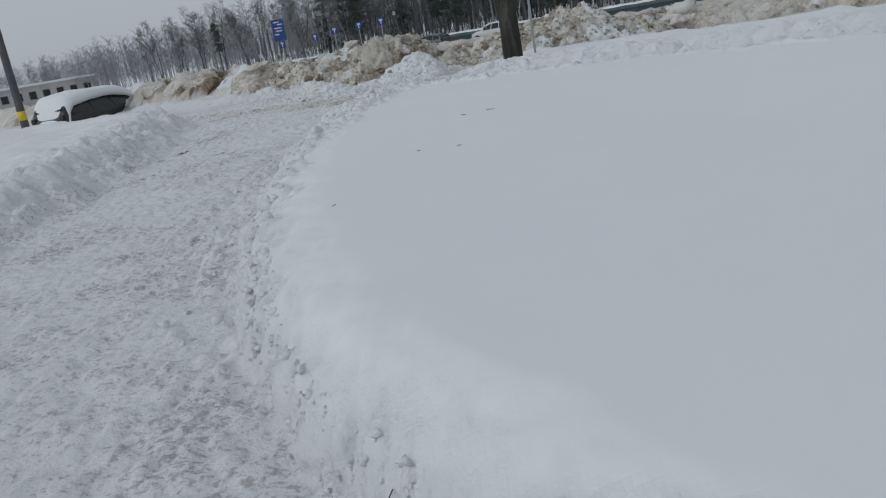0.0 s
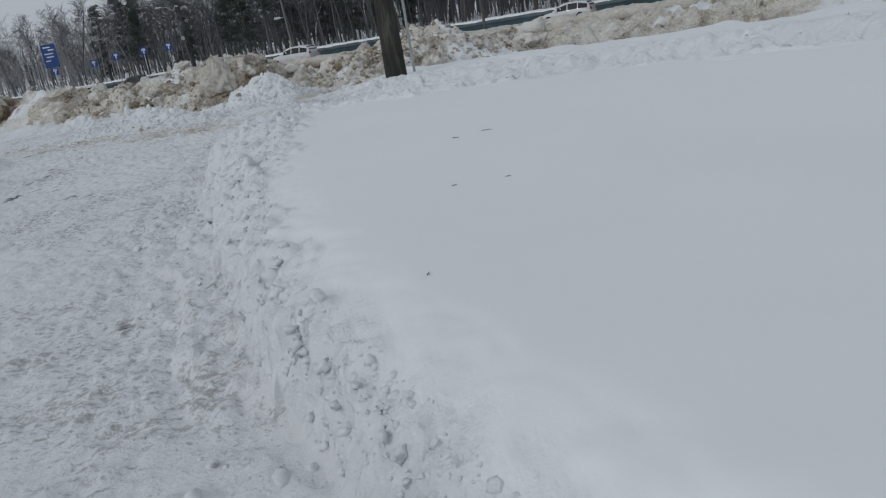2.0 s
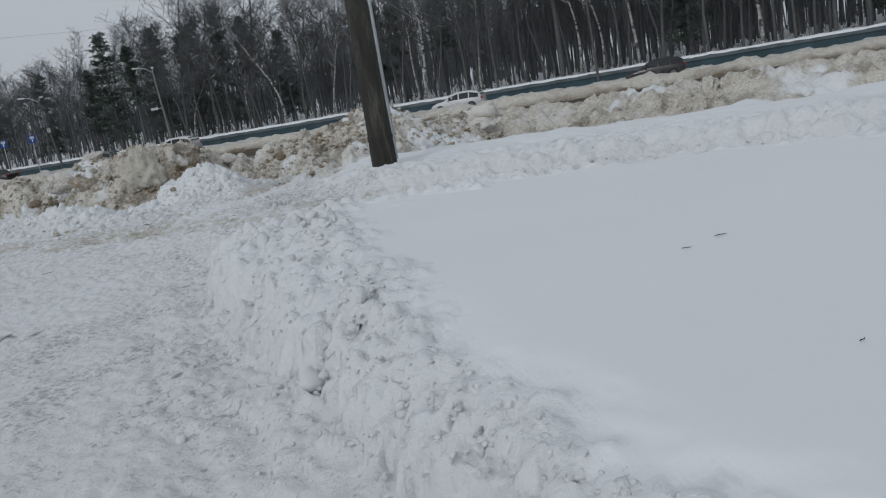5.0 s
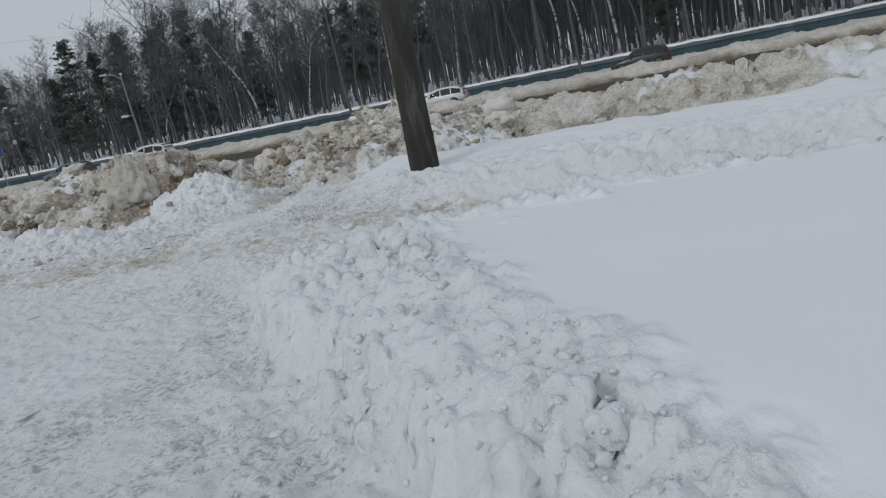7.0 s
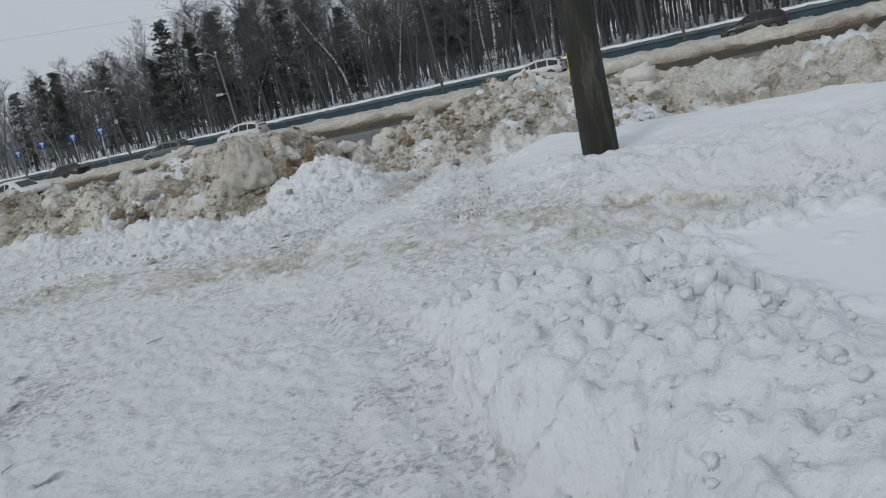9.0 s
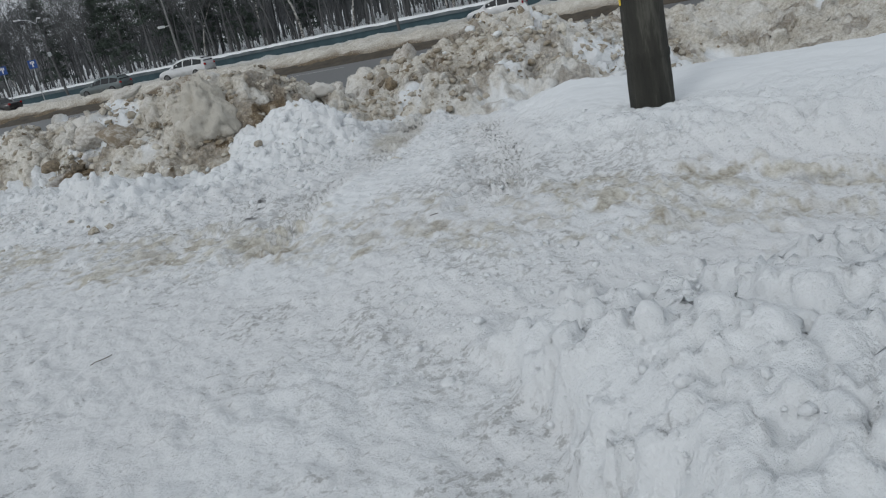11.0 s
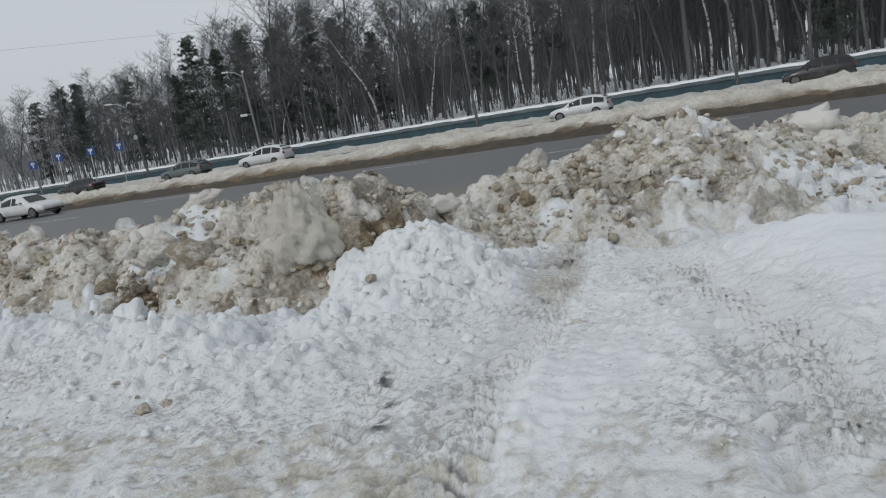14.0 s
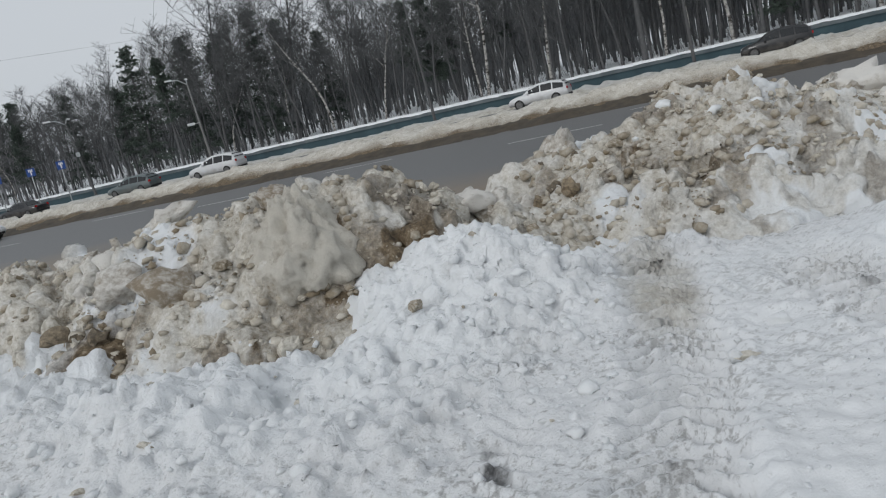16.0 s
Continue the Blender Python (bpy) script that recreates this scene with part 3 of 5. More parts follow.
HX = spaced((-24, -12, 0.3), (-12, -4.6, 0.1), (-4.6, 4.6, 0.027), (4.6, 7, 0.05), (7, 13, 0.1), (13, 34, 0.35))
HY = spaced((-4, 9, 0.35), (9, 16.4, 0.12), (16.4, 20.3, 0.026), (20.3, 22, 0.07), (22, 30, 0.12), (30, 41, 0.35))
heaps = tagged(new("snow_heaps", grid_mesh("snow_heaps", HX, HY, heap_fn, SNOW_HEAP, True, ((4.0, 0.07), (8.5, 0.07), (17.0, 0.05)))), "dirty brown ploughed snow heaps along the road edge", "snow heap", kind="structure")


def height_at(fn, x, y):
    return float(fn(np.array([x], dtype=float), np.array([y], dtype=float))[0][0])


def surface_z(x, y):
    return max(height_at(snow_surface, x, y), height_at(heap_fn, x, y))


def chunk_material(name, light, dark, cut, grime=0.35, relief=0.006):
    def build(nt, b):
        f = noise_tex(nt, 3.5, 8, 0.7)
        g = noise_tex(nt, 26.0, 6, 0.7)
        info = nt.nodes.new("ShaderNodeObjectInfo")
        k = math_node(nt, "ADD", f, math_node(nt, "MULTIPLY", math_node(nt, "SUBTRACT", info.outputs["Random"], 0.5), 0.3))
        col = ramp(nt, k, [(cut - 0.12, dark), (cut + 0.02, tuple(0.5 * (p + q) for p, q in zip(light, dark))), (cut + 0.16, light)])
        nt.links.new(mix(nt, math_node(nt, "MULTIPLY", g, grime), col, (0.30, 0.26, 0.20)), b.inputs["Base Color"])
        bump(nt, b, math_node(nt, "ADD", g, f), 0.6, relief)
    return mat(name, build, 0.7)


CHUNK_DIRTY = chunk_material("dirty_snow_chunk", (0.70, 0.67, 0.60), (0.20, 0.155, 0.095), 0.44)
CHUNK_TAN = chunk_material("tan_packed_snow", (0.70, 0.67, 0.60), (0.24, 0.19, 0.13), 0.46, 0.5, 0.06)
CHUNK_BLOCK = chunk_material("packed_snow_block", (0.76, 0.74, 0.70), (0.24, 0.19, 0.13), 0.42, 0.3, 0.02)
CHUNK_CLEAN = chunk_material("clean_snow_chunk", (0.79, 0.81, 0.82), (0.74, 0.755, 0.765), 0.36, 0.02)
CHUNK_EARTH = chunk_material("frozen_earth_clod", (0.34, 0.27, 0.18), (0.055, 0.04, 0.024), 0.52)


def chunk_mesh(name, seed, sub=2, sharp=0.35):
    rnd = random.Random(seed)
    bm = bmesh.new()
    bmesh.ops.create_icosphere(bm, subdivisions=sub, radius=1.0)
    planes = []
    for _ in range(14):
        v = Vector((rnd.gauss(0, 1), rnd.gauss(0, 1), rnd.gauss(0, 1))).normalized()
        planes.append((v, rnd.uniform(0.42, 0.85)))
    for v in bm.verts:
        p = v.co.normalized()
        r = min([1.0] + [k / max(p.dot(q), 0.05) for q, k in planes if p.dot(q) > 0.05])
        r *= 1 + sharp * (0.9 * noise.noise(p * 1.7 + Vector((seed * 3.7, 0, 0))) + 0.8 * noise.noise(p * 3.9 + Vector((0, seed * 1.3, 0))) + 0.5 * noise.noise(p * 8.3 + Vector((0, 0, seed * 2.3))))
        v.co = p * r * 1.15
    me = bpy.data.meshes.new(name)
    bm.to_mesh(me)
    bm.free()
    return me


CHUNKS = {}
for kind_name, material in (("dirty", CHUNK_DIRTY), ("clean", CHUNK_CLEAN), ("earth", CHUNK_EARTH)):
    CHUNKS[kind_name] = []
    for k in range(6):
        me = chunk_mesh("snow_chunk", 10 + k, 2, 0.45)
        me.materials.append(material)
        me.polygons.foreach_set("use_smooth", [kind_name == "clean"] * len(me.polygons))
        CHUNKS[kind_name].append(me)


def chunk(kind_name, k, x, y, size, z=None, turn=(0, 0, 0), parent=None, sink=0.35, label=""):
    ob = new("snow_chunk", CHUNKS[kind_name][k % 6])
    sx, sy, sz = size if isinstance(size, tuple) else (size, size * 0.85, size * 0.75)
    if z is None:
        z = surface_z(x, y) + sz * (0.55 - sink)
    ob.matrix_world = pose(x, y, z, *turn) @ Matrix.Diagonal((sx, sy, sz, 1))
    if parent is not None:
        ob.parent = parent
    if label:
        ob["label"] = label
    return ob


CHUNKS["block"] = []
for k in range(6):
    me = chunk_mesh("snow_block", 60 + k, 3, 0.42)
    me.materials.append(CHUNK_BLOCK)
    me.polygons.foreach_set("use_smooth", [True] * len(me.polygons))
    CHUNKS["block"].append(me)


# single blocks that stand out of the heaps
BIG = bpy.data.meshes.new("snow_boulder")
bm = bmesh.new()
bmesh.ops.create_icosphere(bm, subdivisions=5, radius=1.0)
for v in bm.verts:
    p = v.co.copy()
    f = 1.15 - 0.56 * p.z - 0.05 * p.z * p.z
    r = 1 + 0.16 * noise.noise(p * 1.6 + Vector((5, 0, 0))) - 0.22 * abs(noise.noise(p * 2.3 + Vector((0, 3, 0)))) + 0.16 * noise.noise(p * 4.4) - 0.10 * abs(noise.noise(p * 7.0)) + 0.08 * noise.noise(p * 11) + 0.05 * noise.noise(p * 23)
    v.co = Vector((p.x * f - 0.12 * p.z, p.y * f, p.z)) * r
bm.to_mesh(BIG)
bm.free()
BIG.materials.append(CHUNK_TAN)
BIG.polygons.foreach_set("use_smooth", [True] * len(BIG.polygons))
boulder = new("snow_chunk", BIG)
boulder.matrix_world = pose(-1.50, 18.05, 1.02, 6, 0, 20) @ Matrix.Diagonal((0.36, 0.34, 0.45, 1))
boulder.parent = heaps
boulder["label"] = "tall tan boulder of compacted dirty snow"
for kind_name, k, x, y, z, size, turn in [
        ("block", 1, 1.62, 19.9, 0.90, (0.34, 0.22, 0.27), (10, -40, 10)), ("earth", 2, 0.90, 18.4, 0.82, 0.14, (0, 0, 40)), ("block", 3, -0.10, 18.25, 0.98, (0.22, 0.14, 0.12), (20, 10, 0)),
        ("block", 4, -2.35, 18.35, 0.86, (0.30, 0.26, 0.22), (0, 20, 10)), ("block", 5, -2.75, 18.9, 0.98, (0.30, 0.24, 0.18), (0, 0, 60)), 
        ("block", 0, -0.25, 18.45, 1.0, (0.2, 0.13, 0.12), (0, 30, 20)), ("block", 0, 0.62, 18.75, 0.70, (0.2, 0.12, 0.14), (0, -20, 0)), ("block", 1, 5.47, 19.6, 0.82, (0.46, 0.40, 0.30), (0, 0, 20)),
        ("block", 2, 5.13, 18.7, 0.66, (0.42, 0.28, 0.18), (10, 0, -20)), ("clean", 3, 3.01, 18.15, 0.58, 0.13, (0, 0, 0)), ("block", 5, 3.3, 18.45, 0.68, (0.2, 0.16, 0.13), (0, 0, 0)), ("clean", 2, 0.10, 15.36, 0.40, (0.17, 0.14, 0.11), (0, 0, 30)),
        ("earth", 1, -3.25, 18.8, 0.80, (0.15, 0.12, 0.09), (10, 0, 30)), ("earth", 3, -2.98, 18.6, 0.72, (0.12, 0.09, 0.08), (0, 0, 0)), ("earth", 4, -3.1, 18.75, 0.74, (0.10, 0.08, 0.07), (30, 0, 70)), ("block", 2, -5.2, 21.6, 0.72, (0.55, 0.45, 0.36), (0, 0, 0)),
        ("block", 5, -7.3, 24.6, 0.95, (0.75, 0.5, 0.45), (0, 0, 30)), ("earth", 0, -7.0, 24.2, 0.9, (0.35, 0.3, 0.25), (0, 0, 0)), ("block", 3, -9.6, 26.6, 0.95, (0.6, 0.45, 0.45), (0, 0, 0))]:
    chunk(kind_name, k, x, y, size, z, turn, heaps)
rnd = random.Random(5)
for k in range(26):
    x = rnd.uniform(-4.4, 0.3) if k < 18 else rnd.uniform(0.6, 6.5)
    y = np.interp(x, [c[0] for c in CREST], [c[1] for c in CREST]) + rnd.uniform(-1.1, 0.1)
    r = rnd.uniform(0.07, 0.19)
    if height_at(heap_fn, x, y) > height_at(snow_surface, x, y) + 0.03:
        chunk("block", k, x, y, (r * rnd.uniform(0.9, 1.4), r, r * rnd.uniform(0.6, 0.9)), None, (rnd.uniform(-30, 30), rnd.uniform(-30, 30), rnd.uniform(0, 360)), heaps, 0.5)
for k in range(270):
    x = rnd.uniform(-4.6, 6.5)
    cx = np.interp(x, [c[0] for c in CREST], [c[1] for c in CREST])
    y = cx + rnd.uniform(-1.7, 0.25)
    mound = 1.8 < x < 4.3
    kind_name = rnd.choice(("dirty", "dirty", "dirty", "dirty", "clean")) if mound else rnd.choice(("dirty", "dirty", "dirty", "earth", "dirty"))
    r = 0.022 + 0.075 * rnd.random() ** 3
    if height_at(heap_fn, x, y) > height_at(snow_surface, x, y) - 0.02:
        chunk(kind_name, rnd.randrange(6), x, y, (r * rnd.uniform(0.8, 1.4), r, r * rnd.uniform(0.6, 1.0)), None, (rnd.uniform(-30, 30), rnd.uniform(-30, 30), rnd.uniform(0, 360)), heaps)
# loose clods on the banks
for k in range(200):
    y = rnd.uniform(3.2, 12.0)
    xf, xe = np.interp(y, FOOT_Y, FOOT_X), np.interp(y, EDGE_Y, EDGE_X)
    x = rnd.uniform(min(max(xe - 0.35, xf + 0.14), xe - 0.04), xe - 0.02) if rnd.random() < 0.7 else rnd.uniform(xf - 0.5, xf - 0.06)
    r = 0.010 + 0.028 * rnd.random() ** 2.5
    chunk("clean", rnd.randrange(6), x, y, (r * rnd.uniform(0.8, 1.4), r, r * 0.8), None, (rnd.uniform(-30, 30), rnd.uniform(-30, 30), rnd.uniform(0, 360)), ground, 0.5)
for x, y, r in [(-1.60, 7.25, 0.10), (-1.30, 5.05, 0.06), (-1.15, 4.4, 0.04), (-0.95, 9.4, 0.06), (-0.93, 10.95, 0.13), (-1.1, 10.75, 0.07)]:
    chunk("clean", int(y * 7), x, y, (r, r, r * 0.85), None, (0, 0, 50 * y), ground, 0.55)
for k in range(90):
    x, y = rnd.uniform(-4.2, -0.2), rnd.uniform(15.0, 17.2)
    r = 0.012 + 0.04 * rnd.random() ** 2.5
    chunk(rnd.choice(("clean", "clean", "clean", "dirty")), rnd.randrange(6), x, y, (r * 1.2, r, r * 0.8), None, (0, 0, rnd.uniform(0, 360)), ground)


def crumb_field(name, seed, spots, material, label, sub=1):
    """Uncounted loose crumbs of snow, joined; spots: (x, y, radius)."""
    rnd = random.Random(seed)
    shapes = []
    for k in range(8):
        bm = bmesh.new()
        bmesh.ops.create_icosphere(bm, subdivisions=sub, radius=1.0)
        for v in bm.verts:
            p = v.co.normalized()
            v.co = p * (1 + 0.7 * noise.noise(p * 1.5 + Vector((k * 5.1, 0, 0))) + 0.6 * noise.noise(p * 3.7 + Vector((0, k * 3.3, 0))))
        bm.verts.index_update()
        shapes.append((np.array([v.co[:] for v in bm.verts]), np.array([[v.index for v in f.verts] for f in bm.faces])))
        bm.free()
    xs, ys = np.array([q[0] for q in spots]), np.array([q[1] for q in spots])
    zs = np.maximum(snow_surface(xs, ys)[0], heap_fn(xs, ys)[0])
    all_v, all_f, count = [], [], 0
    for (x, y, r), z in zip(spots, zs):
        v, f = shapes[rnd.randrange(8)]
        turn = np.array(Euler((rnd.uniform(0, 6), rnd.uniform(0, 6), rnd.uniform(0, 6))).to_matrix())
        size = np.array([r * rnd.uniform(0.8, 1.4), r * rnd.uniform(0.8, 1.3), r * rnd.uniform(0.6, 0.95)])
        all_v.append((v @ turn.T) * size + np.array([x, y, z - 0.2 * r]))
        all_f.append(f + count)
        count += len(v)
    me = bpy.data.meshes.new(name)
    verts, faces = np.concatenate(all_v), np.concatenate(all_f)
    me.vertices.add(len(verts))
    me.vertices.foreach_set("co", verts.ravel())
    me.loops.add(faces.size)
    me.loops.foreach_set("vertex_index", faces.ravel())
    me.polygons.add(len(faces))
    me.polygons.foreach_set("loop_start", np.arange(0, faces.size, 3))
    me.polygons.foreach_set("use_smooth", np.full(len(faces), sub > 0))
    me.update(calc_edges=True)
    rough = me.attributes.new("lump", "FLOAT", "POINT")
    rough.data.foreach_set("value", np.full(len(verts), 1.0, dtype=np.float32))
    me.materials.append(material)
    return tagged(new(name, me), label, "snow crumbs", kind="stuff")


rc = random.Random(21)
spots = []
for k in range(2400):
    y = rc.uniform(1.2, 12.3)
    xf, xe = np.interp(y, FOOT_Y, FOOT_X), np.interp(y, EDGE_Y, EDGE_X)
    u = rc.random()
    x = xf + (xe + 0.10 - xf) * u if rc.random() < 0.88 else xf - 0.35 * u * u
    spots.append((x, y, 0.006 + 0.018 * rc.random() ** 4))
for k in range(900):
    n, d = rc.uniform(9.2, 10.9), rc.uniform(-10.5, -1.0)
    spots.append((NX * n + DX * d, NY * n + DY * d, 0.006 + 0.016 * rc.random() ** 4))
for k in range(2200):
    x, y = rc.uniform(-5.5, 0.2), rc.uniform(14.4, 17.6)
    if y > 15.3 - 0.25 * (x + 2) + rc.gauss(0, 0.3) and x < np.interp(y, RUT_Y, RUT_L) - 0.3:
        spots.append((x, y, 0.008 + 0.032 * rc.random() ** 5))
crumb_field("bank_crumbs", 3, spots, SNOW, "loose white crumbs of shovelled snow on the banks")
spots = []
for k in range(1500):
    x, y = rc.uniform(-4.3, 0.6), rc.uniform(3.0, 15.5)
    if x < np.interp(y, FOOT_Y, FOOT_X) - 0.1 or y > 12.6:
        spots.append((x, y, 0.003 + 0.008 * rc.random() ** 4))
crumb_field("path_crumbs", 5, spots, SNOW, "small loose crumbs of snow on the trodden path")
spots = []
for k in range(9000):
    x = rc.uniform(-5.0, 5.2)
    y = np.interp(x, [c[0] for c in CREST], [c[1] for c in CREST]) + rc.uniform(-2.2, 0.3)
    spots.append((x, y, 0.008 + 0.05 * rc.random() ** 5))
sx, sy = np.array([q[0] for q in spots]), np.array([q[1] for q in spots])
tops = heap_fn(sx, sy)[0] > snow_surface(sx, sy)[0] - 0.01
crumb_field("heap_crumbs", 7, [q for q, ok in zip(spots, tops) if ok], CHUNK_DIRTY, "gritty brown crumbs and clods of ploughed snow")


# ---- small plant litter and bare dark patches on the trodden snow ----
LITTER = plain("dead_leaf_and_twig", (0.03, 0.022, 0.016), (0.09, 0.065, 0.04), 20, 0.9)


def twig(x, y, length, turn, z=None):
    bm = bmesh.new()
    last = None
    for k in range(5):
        c = Vector(((k / 4 - 0.5) * length, 0.06 * length * math.sin(k * 1.9), 0.006 + 0.02 * length * math.sin(k * 1.1)))
        ring = [bm.verts.new(c + Vector((0, 0.0022 * math.cos(a), 0.0022 * math.sin(a)))) for a in (0, 2.1, 4.2)]
        if last:
            for i in range(3):
                bm.faces.new((last[i], last[(i + 1) % 3], ring[(i + 1) % 3], ring[i]))
        last = ring
    ob = part("twig", bm, LITTER)
    ob.matrix_world = pose(x, y, surface_z(x, y) + 0.002 if z is None else z, 0, 0, turn)
    return tagged(ob, "thin dark dead twig lying on the snow", "twig", "litter on the snow")


for x, y, l, a in [(0.05, 6.67, 0.045, -20), (-0.02, 5.45, 0.03, 10), (-0.3, 5.5, 0.03, 10), (-0.75, 4.3, 0.03, 60), (0.28, 6.7, 0.07, -5), (-0.35, 1.95, 0.16, 100), (-0.98, 12.8, 0.07, 10), (-2.9, 12.6, 0.12, 30), (-3.6, 11.2, 0.1, 70)]:
    twig(x, y, l, a)


# ---- trees ----
def tube(verts, faces, a, b, ra, rb, sides):
    axis = (b - a)
    if axis.length < 1e-5:
        return
    axis.normalize()
    side = axis.orthogonal().normalized()
    up = axis.cross(side)
    k = len(verts)
    for c, r in ((a, ra), (b, rb)):
        for i in range(sides):
            t = 2 * math.pi * i / sides
            verts.append(c + side * (r * math.cos(t)) + up * (r * math.sin(t)))
    for i in range(sides):
        j = (i + 1) % sides
        faces.append((k + i, k + j, k + sides + j, k + sides + i))


def limb(rnd, verts, faces, start, way, length, r, sides, bends, droop=0.0):
    """A bent, tapering limb; returns its joints."""
    joints, p, w = [start], start.copy(), way.normalized()
    for k in range(bends):
        w = (w + Vector((rnd.gauss(0, 0.16), rnd.gauss(0, 0.16), rnd.gauss(0, 0.10) - droop))).normalized()
        q = p + w * (length / bends)
        tube(verts, faces, p, q, r * (1 - 0.8 * k / bends), r * (1 - 0.8 * (k + 1) / bends), sides)
        p = q
        joints.append(p.copy())
    return joints


def bare_tree(seed, height, bark, label, start=0.35, limbs=15, spread=0.33, lean=0.03):
    rnd = random.Random(seed)
    tv, tf, cv, cf = [], [], [], []
    p = Vector((0, 0, -0.2))
    r0 = 0.0075 * height + 0.012
    trunk, w = [p], Vector((rnd.gauss(0, lean), rnd.gauss(0, lean), 1)).normalized()
    steps = 9
    for k in range(steps):
        w = (w + Vector((rnd.gauss(0, 0.075), rnd.gauss(0, 0.075), 0.03))).normalized()
        q = p + w * (height / steps)
        tube(tv, tf, p, q, r0 * (1 - 0.9 * k / steps), r0 * (1 - 0.9 * (k + 1) / steps), 7)
        p = q
        trunk.append(p.copy())
    for i in range(limbs):
        t = start + (0.97 - start) * (i + rnd.random()) / limbs
        k = min(int(t * steps), steps - 1)
        base = trunk[k].lerp(trunk[k + 1], t * steps - k)
        a = rnd.uniform(0, 2 * math.pi)
        rise = rnd.uniform(0.4, 1.1) + 0.6 * t
        way = Vector((math.cos(a), math.sin(a), rise))
        length = height * spread * rnd.uniform(0.6, 1.1) * (1.15 - 0.75 * t)
        joints = limb(rnd, tv, tf, base, way, length, r0 * 0.38 * (1.15 - t), 4, 5, -0.03)
        for j in range(1, 6):
            for _ in range(2 if j > 1 else 1):
                b = rnd.uniform(0, 2 * math.pi)
                way2 = (way.normalized() * 0.8 + Vector((math.cos(b), math.sin(b), rnd.uniform(-0.1, 0.9)))).normalized()
                sub = limb(rnd, cv, cf, joints[j], way2, length * rnd.uniform(0.25, 0.55), 0.019, 3, 2, 0.0)
                for q in sub[1:]:
                    c = rnd.uniform(0, 2 * math.pi)
                    end = q + (way2 * 0.5 + Vector((math.cos(c), math.sin(c), rnd.uniform(-0.3, 0.9)))).normalized() * rnd.uniform(0.5, 1.1)
                    tube(cv, cf, q, end, 0.014, 0.007, 3)
                    tube(cv, cf, q.lerp(end, 0.4), q.lerp(end, 0.4) + Vector((rnd.gauss(0, 0.3), rnd.gauss(0, 0.3), 0.35)), 0.011, 0.006, 3)
    root = new("tree")
    tagged(root, label, "tree", "trees of the wood")
    link_mesh("trunk", tv, tf, bark, root, "", True)
    link_mesh("crown", cv, cf, TWIG, root)
    return root


def pine_tree(seed, height, label, bottom=0.15, wide=0.2, gaps=0.25):
    rnd = random.Random(seed)
    tv, tf, cv, cf = [], [], [], []
    tube(tv, tf, Vector((0, 0, -0.2)), Vector((0, 0, height * 0.6)), 0.016 * height, 0.009 * height, 7)
    tube(tv, tf, Vector((0, 0, height * 0.6)), Vector((0, 0, height)), 0.009 * height, 0.002 * height, 6)
    for i in range(62):
        t = bottom + (1 - bottom) * (i + rnd.random()) / 62
        if rnd.random() < gaps * 0.5:
            continue
        a = rnd.uniform(0, 2 * math.pi)
        length = height * wide * (1.08 - t) ** 0.75 * rnd.uniform(0.55, 1.15) + 0.15
        way = Vector((math.cos(a), math.sin(a), 0.55 * (t - 0.45)))
        joints = limb(rnd, tv, tf, Vector((0, 0, t * height)), way, length, 0.03, 3, 3, 0.02)
        for j in range(1, 4):
            for _ in range(5):
                q = joints[j] + Vector((rnd.gauss(0, 0.22), rnd.gauss(0, 0.22), rnd.gauss(0, 0.10)))
                for _ in range(5):
                    n = Vector((rnd.gauss(0, 1), rnd.gauss(0, 1), rnd.gauss(0.25, 0.6))).normalized()
                    e = q + n * rnd.uniform(0.22, 0.42)
                    side = n.orthogonal().normalized() * 0.055
                    other = n.cross(side)
                    k = len(cv)
                    cv += [q + side, q - side * 0.5 + other * 0.8, q - side * 0.5 - other * 0.8, e]
                    cf += [(k, k + 1, k + 3), (k + 1, k + 2, k + 3), (k + 2, k, k + 3)]
    root = new("tree")
    tagged(root, label, "tree", "trees of the wood")
    link_mesh("trunk", tv, tf, BARK_DARK, root, "", True)
    link_mesh("crown", cv, cf, NEEDLES, root)
    return root


def birch_build(nt, b):
    f = noise_tex(nt, 3.0, 5, 0.7, coords(nt, (1.0, 1.0, 2.2)))
    nt.links.new(ramp(nt, f, [(0.42, (0.05, 0.045, 0.04)), (0.5, (0.36, 0.35, 0.33)), (0.7, (0.55, 0.54, 0.52))]), b.inputs["Base Color"])


BIRCH = mat("birch_bark", birch_build, 0.8)
bare = [bare_tree(200 + k, 12.0, BARK_DARK, "tall bare dark-barked tree with fine frosted twigs", 0.18 + 0.08 * (k % 3), 15, 0.30) for k in range(6)]
birches = [bare_tree(300 + k, 11.0, BIRCH, "slender bare birch with pale speckled trunk", 0.4, 13, 0.26, 0.06) for k in range(2)]
pines = [pine_tree(400, 11.0, "dark green conifer with dense drooping branches", 0.10, 0.20), pine_tree(401, 11.0, "tall pine with a tufted dark green crown", 0.45, 0.17, 0.5), pine_tree(402, 10.0, "dark green pine with ragged crown", 0.25, 0.2, 0.4)]
broad = bare_tree(500, 14.0, BARK_DARK, "large spreading bare tree with long arching limbs", 0.25, 20, 0.42)


def forest_z(n):
    return WALL_TOP + float(np.interp(n - WALL_N, [0, 4, 25, 90], [0.1, 0.02, 0.3, 1.5])) - 0.05


used = set()


